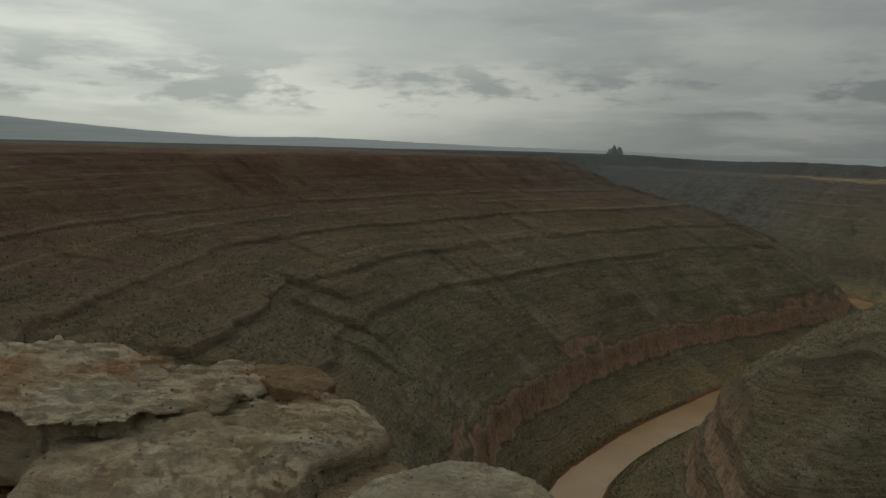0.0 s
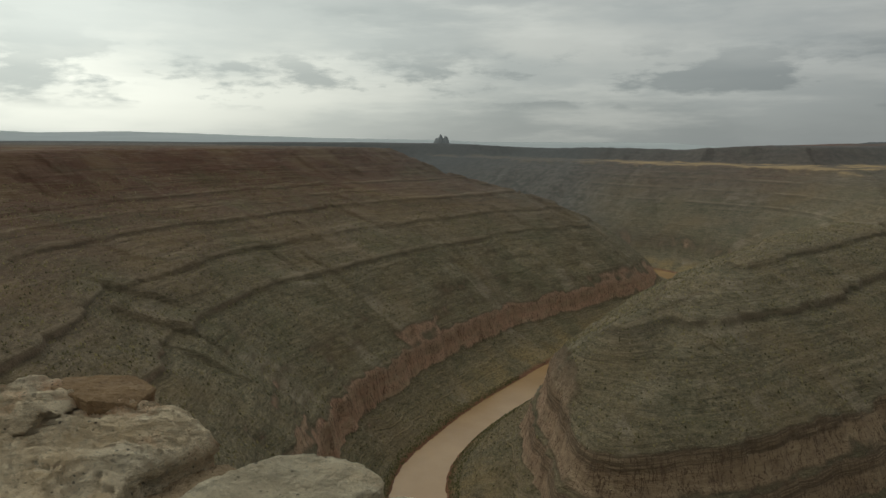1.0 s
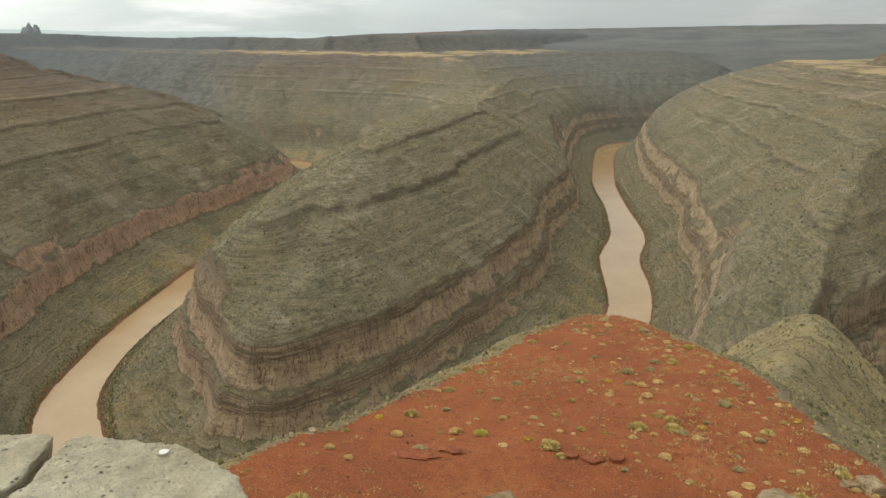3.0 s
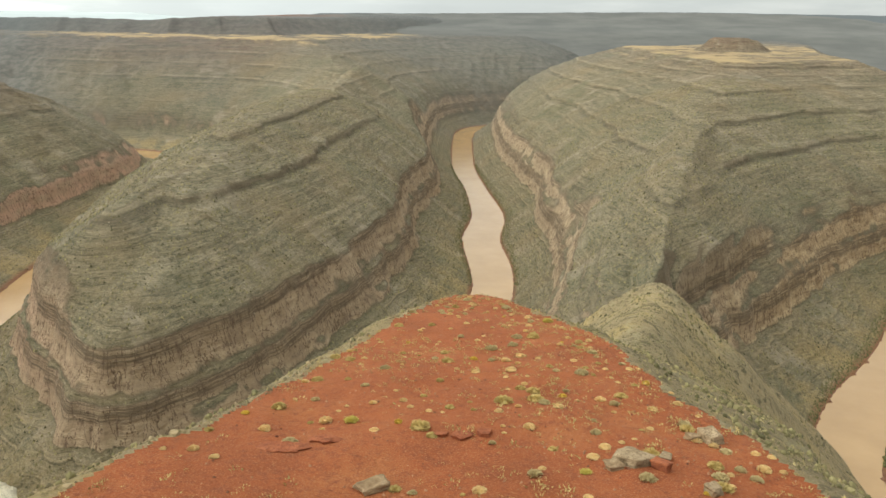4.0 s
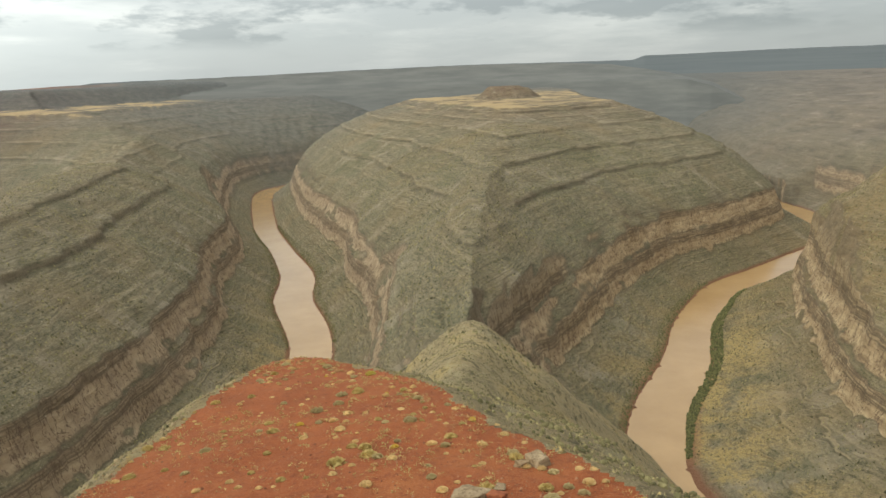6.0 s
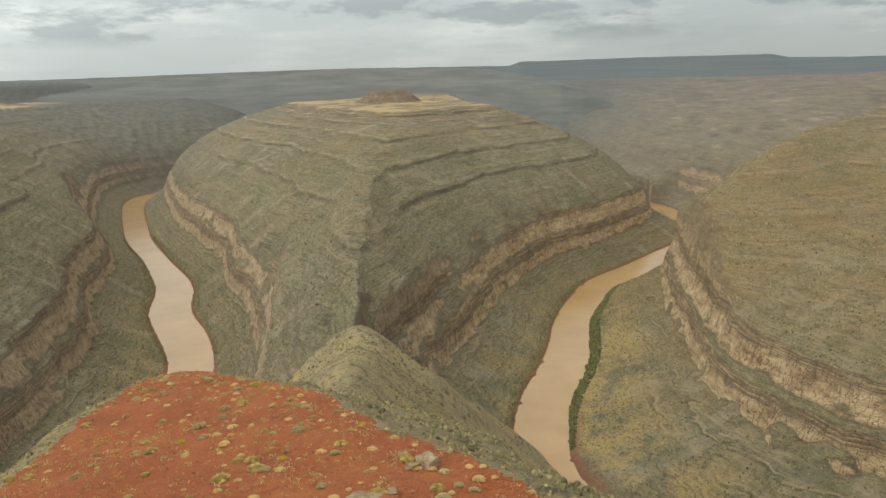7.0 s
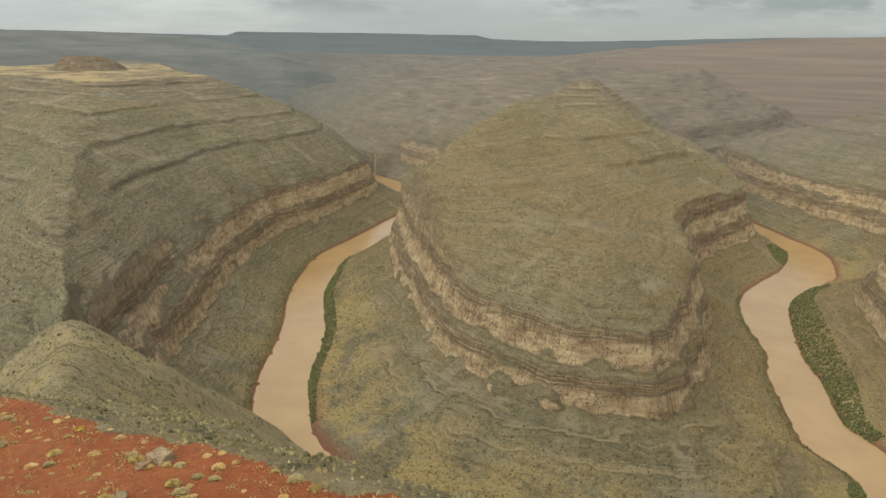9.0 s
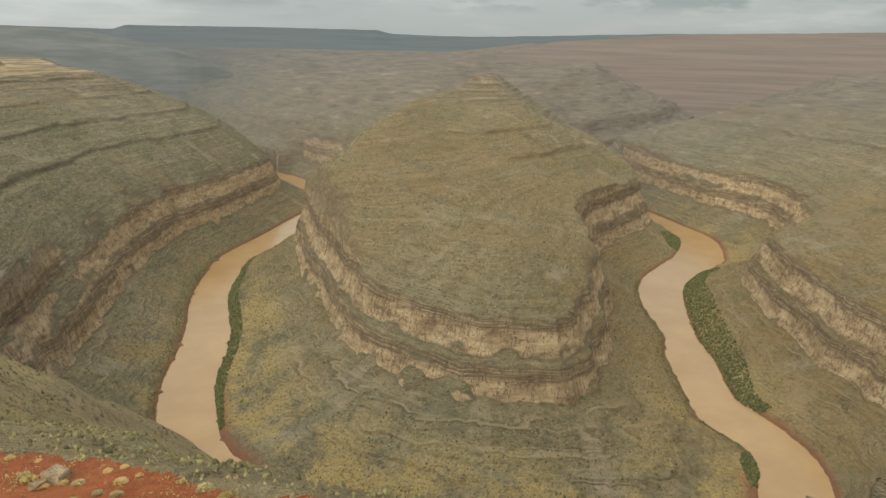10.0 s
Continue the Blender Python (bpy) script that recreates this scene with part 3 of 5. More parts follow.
def fractal(x, y, size, octaves=4, seed=0, gain=0.5):
    out, amp, tot = 0, 1.0, 0.0
    for k in range(octaves):
        out = out + amp * grid_noise(x / size + 17.3 * k, y / size - 9.1 * k, seed + k)
        tot, amp, size = tot + amp, amp * gain, size * 0.5
    return out / tot


# height of the valley side against the way up from the bank (with two cliffs, with the lower one alone, and worn down)
SIDE_E = [0, 3, 8, 33, 38, 46, 50.5, 56, 62.5, 95, 150, 230, 308, 370, 420, 520, 640, 900, 1400]
TWO_CLIFFS = [-300, -297, -294, -272, -268, -242, -238, -230, -208, -187, -156, -120, -96, -80, -66, -14, -3, 2, 6]
ONE_CLIFF = [-300, -297, -294, -272, -268, -236, -232, -228, -225, -197, -158, -120, -96, -80, -66, -14, -3, 2, 6]
WORN = [-300, -297, -293, -273, -266, -255, -243, -234, -224, -192, -157, -120, -96, -80, -66, -14, -3, 2, 6]
# hard beds: foot, top, depth of the ledge
BEDS = [(-287.5, -284.5, 0.95), (-277.5, -275, 0.9), (-178, -174, 0.5), (-156, -149, 0.95), (-138, -135, 0.6), (-126, -120, 0.9), (-110, -107, 0.7), (-101, -94, 0.95), (-86, -82, 0.9), (-74, -70, 0.9), (-47, -42, 0.7), (-17, -11, 0.85)]


def bedded(z, wear):
    """Pull heights towards hard beds: steep through each bed, gentler above and below it. wear, from 0 to 1, softens them."""
    for foot, top, hard in BEDS:
        mid, half = (foot + top) / 2, (top - foot) / 2
        reach = half * 2.0
        u = (z - mid) / reach
        k, steep = 0.5, 0.10
        v = np.where(np.abs(u) < steep, u / steep * k, np.sign(u) * (k + (np.abs(u) - steep) / (1 - steep) * (1 - k)))
        h = hard * (1 - wear)
        z = np.where(np.abs(u) < 1, mid + reach * (u * (1 - h) + v * h), z)
    return z


# crest lines with their height, and how steeply the ground falls away on their left and right
CRESTS = [([(-262, 560, -150), (-250, 720, -138), (-232, 960, -130), (-195, 1150, -127), (-185, 1450, -118), (-180, 1620, -106)], (0.62, 0.62)),
          ([(160, 490, -176), (185, 570, -168), (205, 625, -153), (228, 690, -141), (320, 900, -118), (400, 1150, -98), (455, 1255, -84)], (0.7, 0.7)),
          ([(690, 618, -121), (770, 650, -108), (905, 725, -97), (1000, 765, -93), (1120, 790, -82)], (0.72, 0.3)),
          ([(1195, 770, -58), (1265, 800, -57)], (0.6, 0.6))]


def nose_edge(x, y):
    """How far outside the red nose below the rim a place lies."""
    left = np.interp(y, [-60, 0, 30, 40, 48, 57, 67, 81, 94, 104, 108], [-60, -34, -25, -21, -17, -14, -11.6, -7, -3, 2, 5])
    right = np.interp(y, [-60, 0, 24, 34, 44, 55, 75, 89, 99, 104, 108], [60, 32, 25.8, 25, 23, 20.8, 19.2, 15, 10.8, 8, 6])
    return np.maximum(np.maximum(left - x, x - right), (y - 106) * 1.2)


def overlook(x, y):
    """The rim on which the camera stands and the red nose below it."""
    out = np.maximum(nose_edge(x, y), 0)
    apron = np.where(x > 8, np.interp(y, [15, 32, 44, 50, 64, 85], [3, 4.5, 7.5, 10, 16.5, 25]), 2.6)
    nose = -18 - 0.2 * y - 0.47 * np.minimum(out, apron) - 1.25 * np.maximum(out - apron, 0)
    # a low back links the nose to the spur beyond
    t = np.clip((y - 95) / 310, 0, 1)
    off = x - 10 - 124 * t
    back = -54 - 98 * t ** 0.75 - np.where(off < 0, 0.8, 1.05) * (np.sqrt(off ** 2 + 200) - 14)
    back = np.where((y > 95) & (y < 420), back, -400)
    rim = np.interp(x, [-60, -9, -4.2, -2.5, -1, 1, 3, 9, 60], [-50, -6.5, 0.9, 1.6, 1.7, 1.3, 0.3, -3.5, -50])
    off = np.maximum(y - rim, (np.abs(x) - 16 - 1.6 * np.maximum(-y, 0)) * 0.7)
    top = np.where(off < 0, 0.0, -np.minimum(9 * off, 18) - 1.2 * np.maximum(off - 3, 0))
    return np.maximum(np.maximum(nose, back), top)


def way_up(x, y):
    """The way up from the nearest bank, where along the river it lies, and there the bench's width, the way to the cliff foot and the hand (0 right, 1 left)."""
    x, y = x.astype(np.float32), y.astype(np.float32)
    lx, ly, lw = (LINE[None, :, k].astype(np.float32) for k in range(3))
    tx, ty = TANG[None, :, 0].astype(np.float32), TANG[None, :, 1].astype(np.float32)
    sr, sl, wr, wl, br, bl = (k.astype(np.float32) for k in (S_R, S_L, W_R, W_L, B_R, B_L))
    wx, wy = 26 * fractal(x, y, 170, 3, 5), 26 * fractal(x, y, 170, 3, 9)
    e, best, bench, width, hand = (np.zeros(x.shape) for _ in range(5))
    for i in range(0, len(x), 8000):
        q = slice(i, i + 8000)
        # the warp fades out at the water so that the banks keep their line
        d0 = np.sqrt(((x[q, None] - lx[:, ::3]) ** 2 + (y[q, None] - ly[:, ::3]) ** 2).min(1))
        k = np.clip((d0 - 70) / 200, 0, 1)
        px, py = (x[q] + wx[q] * k).astype(np.float32), (y[q] + wy[q] * k).astype(np.float32)
        dx, dy = px[:, None] - lx, py[:, None] - ly
        r = np.sqrt(dx * dx + dy * dy) + np.float32(1e-4)
        side = ((tx * dy - ty * dx) / r + 1) * np.float32(0.5)
        run = np.minimum(np.abs(tx * dx + ty * dy), np.float32(13.0))
        r = np.sqrt(np.maximum(r * r - run * run, 0))
        st, wd = sr + (sl - sr) * side, wr + (wl - wr) * side
        d = np.maximum(r - lw, 0)
        up = np.where(d < wd, 40 * d / wd, 40 + st * (d - wd))
        j = up.argmin(1)
        a = np.arange(len(j))
        e[q], best[q] = up[a, j], ALONG[j]
        hand[q], width[q] = side[a, j], wd[a, j]
        bench[q] = br[j] + (bl[j] - br[j]) * side[a, j]
    return e, best, bench, width, hand


# a coarse chart of the way up, smoothed: it rounds off the crests between two bends
CX, CY = np.arange(-2600, 2601, 20.0), np.arange(-300, 3401, 20.0)
mx, my = np.meshgrid(CX, CY)
CHART = way_up(mx.ravel(), my.ravel())[0].reshape(mx.shape)


def blurred(chart, reach):
    kernel = np.exp(-0.5 * (np.arange(-7, 8) * 20.0 / reach) ** 2)
    kernel /= kernel.sum()
    pad = np.pad(chart, 7, mode="edge")
    pad = np.apply_along_axis(np.convolve, 0, pad, kernel, "valid")
    return np.apply_along_axis(np.convolve, 1, pad, kernel, "valid")


keen = np.clip((mx - 70) / 80, 0, 1) * np.clip((560 - mx) / 80, 0, 1) * np.clip((1300 - my) / 300, 0, 1)
CHART = blurred(CHART, 22.0) * (1 - keen) + blurred(CHART, 9.0) * keen


def bilinear(chart, u, v):
    u, v = np.clip(u, 0, chart.shape[1] - 1.001), np.clip(v, 0, chart.shape[0] - 1.001)
    i, j = u.astype(int), v.astype(int)
    u, v = u - i, v - j
    return (chart[j, i] * (1 - u) + chart[j, i + 1] * u) * (1 - v) + (chart[j + 1, i] * (1 - u) + chart[j + 1, i + 1] * u) * v


def height(x, y):
    shape = x.shape
    x, y = x.ravel(), y.ravel()
    e, best, bench, width, hand = way_up(x, y)
    inside = (np.abs(x) < 2550) & (y > -250) & (y < 3350)
    soft = bilinear(CHART, (x - CX[0]) / 20, (y - CY[0]) / 20)
    e = e + inside * np.clip((e - 62) / 50, 0, 1) * (np.minimum(soft, e + 4) - e)
    water = (e <= 0.01) & (np.hypot(x, y) < 3900)
    bank, high = np.clip(e / 30, 0, 1), np.clip((e - 55) / 120, 0, 1)
    climb = e.copy()
    # buttresses in the cliffs, gullies and spurs on the slopes
    west = np.clip((-x - 380) / 150, 0, 1)
    ravine = fractal(best + 0.25 * e, e * 0.22, 95, 3, 31)
    gully = fractal(best + 0.5 * e, e * 0.15, 130, 2, 37)
    e = e + bank * (4.5 * fractal(x, y, 30, 3, 2) - 3.5 * np.maximum(0, fractal(x, y, 17, 2, 13) - 0.25) * 2)
    e = e + bank * high * ((-6 * ravine + (13 * west + 3) * (np.abs(gully) * 2.6 - 0.6)) * np.clip((e - 60) / 110, 0, 1) + 6 * fractal(best, e * 0.3, 40, 2, 35) + 15 * fractal(x, y, 150, 3, 44))
    e = e + 1.8 * fractal(x, y, 23, 2, 7) * np.clip(e / 6, 0.25, 1)
    # gentle benches south of the eastern loop
    gentle = np.clip((x - 640) / 200, 0, 1) * (1 - hand) * np.clip((0.9 * x - y) / 200, 0, 1)
    gentle = np.maximum(gentle, 0.85 * np.clip((x - 1150) / 200, 0, 1) * np.clip((1.45 * x - y) / 300, 0, 1))
    e = np.where(e > 72, 72 + (e - 72) * (1 - 0.6 * gentle) + gentle * np.clip((e - 72) / 60, 0, 1) * 26 * fractal(x, y, 170, 4, 49), e)
    # the broad low top of the eastern dome
    broad = np.clip(1.5 - np.hypot((x - 670) / 1.2, y - 460) / 235, 0, 1)
    e = np.where(e > 72, 72 + (e - 72) * (1 - 0.45 * broad), e)
    e = e - np.clip(e - 420, 0, bench)
    e = e + np.maximum(np.hypot(x, y) - 3300, 0) * 0.5
    far = np.clip((np.hypot(x, y) - 1250) / 300, 0, 1)
    # where the upper cliff stands and where scree has buried the cliffs
    upper = np.clip(hand * 1.25 + 0.1 + np.clip(x / 250, 0, 0.75) + 0.9 * fractal(x, y, 130, 3, 71), 0, 1)
    worn = np.clip(1.1 * fractal(x, y, 110, 3, 72) - 0.1 - 0.3 * hand, 0, 0.8) * (1 - west)
    worn = np.maximum(worn, 0.9 * far * (y > 900))
    # talus covers the cliffs at the saddle behind the nose
    worn = np.maximum(worn, np.clip(1.6 - np.hypot(x - 190, (y - 470) / 1.3) / 90, 0, 1))
    z = np.interp(e, SIDE_E, TWO_CLIFFS) * upper + np.interp(e, SIDE_E, ONE_CLIFF) * (1 - upper)
    z = z * (1 - worn) + np.interp(e, SIDE_E, WORN) * worn
    buried = 0.35 * far * np.clip((y - 1380) / 120, 0, 1) * np.clip((-x - 60) / 260, 0, 1)
    z = z * (1 - buried) + buried * np.interp(e, [0, 8, 308, 420, 520, 640, 900, 1400], [-300, -294, -96, -66, -14, -3, 2, 6])
    # the north-eastern uplands rise gently towards the mesas
    turned, reach = np.degrees(np.arctan2(x, y)), np.hypot(x, y)
    upland = -138 + 0.043 * (reach - 1700) + 22 * fractal(x, y, 240, 4, 47, 0.55)
    upland = upland - 260 * (1 - np.clip((reach - 1560 + 120 * fractal(x, y, 200, 3, 48)) / 260, 0, 1)) - 400 * (1 - np.clip((turned - 26) / 8, 0, 1))
    z = np.maximum(z, np.minimum(upland, -232 + 0.42 * (climb - 55)))
    z = bedded(z + bank * 1.5 * fractal(x, y, 60, 3, 12), np.clip(0.02 + 0.3 * west + 0.5 * fractal(x, y, 140, 3, 73), 0, 0.75))
    z = np.where((z > -14) & (x < -350), -14 + (z + 14) * 0.2, z)
    # thin ledges
    w = z + 1.2 * fractal(x, y, 40, 3, 77)
    z = z + bank * 0.7 * np.sin(w * 0.62 + 1.3 * np.sin(w * 0.23)) * np.clip(-z / 30, 0, 1) * np.clip(0.6 + 1.0 * fractal(x, y, 120, 3, 55), 0, 1)
    z = np.where(water, -304.0, z)
    z = z + bank * (1.2 * fractal(x, y, 24, 4, 21) + 0.5 * fractal(x, y, 6, 2, 23))
    # the land lies lower in the north-east, below the far mesas
    lower = np.clip((x - 150) / 400, 0, 1) * np.clip((y - 300) / 600, 0, 1)
    lower = np.maximum(lower, np.clip((-x - 780) / 200, 0, 1) * np.clip((y - 2150 + 0.3 * x) / 300, 0, 1))
    lower = lower * np.clip((1.75 - x / np.maximum(y, 1.0)) / 0.35, 0, 1)
    z = np.where(z > -62, -62 + (z + 62) * (1 - 0.78 * lower), z)
    # the red knoll on the bench of the spur
    kx, ky = x - 655, y - 1690
    knoll = 28 * np.clip((1.2 - np.hypot(kx, ky) / 66 + 0.25 * fractal(x, y, 40, 3, 61)) * 1.7, 0, 1)
    z = z + knoll
    # crests: the western spur, the middle spur, the narrow back of the eastern dome with its knoll
    for line, fall in CRESTS:
        for (ax, ay, az), (bx, by, bz) in zip(line[:-1], line[1:]):
            t = np.clip(((x - ax) * (bx - ax) + (y - ay) * (by - ay)) / ((bx - ax) ** 2 + (by - ay) ** 2), 0, 1)
            d = np.hypot(x - ax - t * (bx - ax), y - ay - t * (by - ay)) + 10 * fractal(x, y, 60, 3, 57)
            slant = np.where((x - ax) * (by - ay) > (y - ay) * (bx - ax), fall[1], fall[0])
            lift = az + t * (bz - az) - slant * np.maximum(d - 6, 0)
            z = z + np.maximum(lift - z, 0) * np.clip((z + 214) / 16, 0, 1)
    near = overlook(x, y)
    near = near + np.clip(-near / 20, 0.1, 1) * (0.9 * fractal(x, y, 12, 5, 3) + np.clip((y - 100) / 60, 0, 1) * 9 * fractal(x, y, 60, 4, 18))
    kind = np.where(near > z, 1.0, 0.0)
    soft = np.where((y > 100) & (near > -250), 3.0, 0.01)
    top = 0.5 * (z + near + np.sqrt((z - near) ** 2 + 4 * soft ** 2)) - 0.3 * soft
    return [k.reshape(shape) for k in (np.where(np.abs(z - near) < 60, top, np.maximum(z, near)), best, climb, width, kind)]


def sheet(name, xs, ys, zs, mat, closed=False, smooth=True):
    """A mesh from a grid of places."""
    r, c = xs.shape
    me = bpy.data.meshes.new(name)
    co = np.stack([xs, ys, zs], -1).reshape(-1, 3).astype(np.float32)
    i = np.arange(r * c).reshape(r, c)
    if closed:
        i = np.concatenate([i, i[:, :1]], 1)
    q = np.stack([i[:-1, :-1], i[:-1, 1:], i[1:, 1:], i[1:, :-1]], -1).reshape(-1, 4)
    me.vertices.add(len(co)), me.loops.add(q.size), me.polygons.add(len(q))
    me.vertices.foreach_set("co", co.ravel())
    me.loops.foreach_set("vertex_index", q.ravel().astype(np.int32))
    me.polygons.foreach_set("loop_start", np.arange(0, q.size, 4, dtype=np.int32))
    me.polygons.foreach_set("use_smooth", np.full(len(q), smooth, dtype=bool))
    me.update(calc_edges=True)
    me.materials.append(mat)
    return new(name, me)


# rings round the overlook, close together near it; finer to the north, where the canyon lies
AZ = np.unique(np.round(np.r_[np.arange(-92, 92, 0.158), np.arange(92, 268, 3.0)], 4))
RAD = np.r_[0.05, np.geomspace(0.5, 25, 40)[:-1], np.geomspace(25, 130, 140)[:-1], np.geomspace(130, 300, 60)[:-1], np.geomspace(300, 1500, 430)[:-1], np.geomspace(1500, 4900, 120)]
aa, rr = np.meshgrid(np.radians(AZ), RAD)
gx, gy = rr * np.sin(-aa), rr * np.cos(aa)
gz, g_along, g_climb, g_bar, g_kind = height(gx, gy)
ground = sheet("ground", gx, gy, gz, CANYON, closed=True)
tagged(ground, "terraced canyon land of grey-green slopes and pink cliffs", "ground", kind="structure")
for name, values in (("along", g_along), ("climb", g_climb), ("bar", g_bar)):
    ground.data.attributes.new(name, "FLOAT", "POINT").data.foreach_set("value", values.ravel().astype(np.float32))
ground.data.materials.append(SOIL)
ground.data.materials.append(RUBBLE)
soil = (nose_edge(gx, gy) + 1.6 * fractal(gx, gy, 5, 3, 91) < -0.8) & (gz > -45) & (gz < -17)
index = np.where(soil, 1, np.where((g_kind > 0.5) & (gy < 420), 2, 0))
ground.data.polygons.foreach_set("material_index", index[:-1].ravel().astype(np.int32))


def far_mesa(name, label, rows, mat, radius, depth=420.0, broken=1.0, steps=((0.80, 0.14), (0.77, 0.22), (0.60, 0.30), (0.575, 0.37), (0.36, 0.48), (0.335, 0.56), (0.10, 0.78), (0.03, 0.92), (0.0, 1.0))):
    """A mesa near the edge of sight, from rows of turn west of north and height in degrees."""
    a = np.arange(rows[0][0], rows[-1][0], -0.15)
    el = np.interp(-a, [-r[0] for r in rows], [r[1] for r in rows])
    rim = radius + min(25, 130 * broken) * fractal(a * 30, a * 0, 75, 3, 3)
    top = 1.65 + rim * np.tan(np.radians(el)) + 1.5 * fractal(a * 30, a * 0, 24, 2, 8)
    flute = fractal(a * 30, a * 0, 40, 3, 17)
    base = np.minimum(-55, top - 3)
    prof = [(-depth - 200, base - 275, 0.0), (-depth, base, 0.0)]
    # talus and ledges in turn, up to the rim's cliff
    for k, (out, up) in enumerate(steps):
        prof.append((-depth * out, base + (top - base) * up, (55 * (1 - up) + 8) * broken))
    prof += [(140, top, 0.0), (150, base - 165, 0.0)]
    r = np.stack([rim + p + w * (flute + 0.25 * fractal(a * 30, a * 0 + k, 14, 2, 20 + k // 2)) for k, (p, q, w) in enumerate(prof)])
    z = np.stack([q for _, q, _ in prof])
    ob = sheet(name, r * np.sin(-np.radians(a))[None], r * np.cos(np.radians(a))[None], z, mat)
    return tagged(ob, label, "mesa", kind="structure")


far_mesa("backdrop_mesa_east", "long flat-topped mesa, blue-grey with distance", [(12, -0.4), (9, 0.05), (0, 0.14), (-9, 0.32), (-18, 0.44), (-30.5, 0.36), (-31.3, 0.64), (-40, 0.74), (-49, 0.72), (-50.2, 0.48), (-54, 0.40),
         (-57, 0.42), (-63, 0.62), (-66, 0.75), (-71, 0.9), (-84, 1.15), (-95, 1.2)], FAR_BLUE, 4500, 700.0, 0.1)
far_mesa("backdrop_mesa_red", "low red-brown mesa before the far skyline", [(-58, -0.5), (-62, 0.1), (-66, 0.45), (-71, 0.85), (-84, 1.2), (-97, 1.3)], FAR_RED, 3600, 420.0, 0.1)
far_mesa("backdrop_mesa_middle", "long low mesa, red at its western end", [(19.2, -1.3), (18.0, -0.9), (16.4, -0.3), (12, -0.12), (6, 0.03), (0, 0.14), (-9, 0.3), (-18, 0.42), (-25, 0.36), (-29, 0.1), (-33, -0.6), (-36, -1.4), (-38.5, -2.4)], MESA, 3100, 320.0, 0.02)
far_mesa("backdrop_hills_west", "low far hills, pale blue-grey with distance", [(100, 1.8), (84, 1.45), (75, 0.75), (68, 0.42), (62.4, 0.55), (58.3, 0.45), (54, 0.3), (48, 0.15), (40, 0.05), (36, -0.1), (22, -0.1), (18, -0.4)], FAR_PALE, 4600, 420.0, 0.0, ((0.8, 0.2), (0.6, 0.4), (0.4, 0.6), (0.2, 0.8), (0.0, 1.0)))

# the river
side = np.stack([-TANG[:, 1], TANG[:, 0]], -1)
wl = LINE[:, :2] + side * (LINE[:, 2:3] + 14)
wr = LINE[:, :2] - side * (LINE[:, 2:3] + 14)
river = sheet("river", np.stack([wl[:, 0], wr[:, 0]]), np.stack([wl[:, 1], wr[:, 1]]), np.full((2, len(wl)), -299.4), WATER)
tagged(river, "winding river of silty brown water on the canyon floor", "river", kind="structure")


# ---- rim rocks ----
def part(name, bm, mat, parent=None, label=""):
    me = bpy.data.meshes.new(name)
    bm.to_mesh(me)
    bm.free()
    me.materials.append(mat)
    ob = new(name, me)
    if parent:
        ob.parent = parent
    if label:
        ob["label"] = label
    return ob


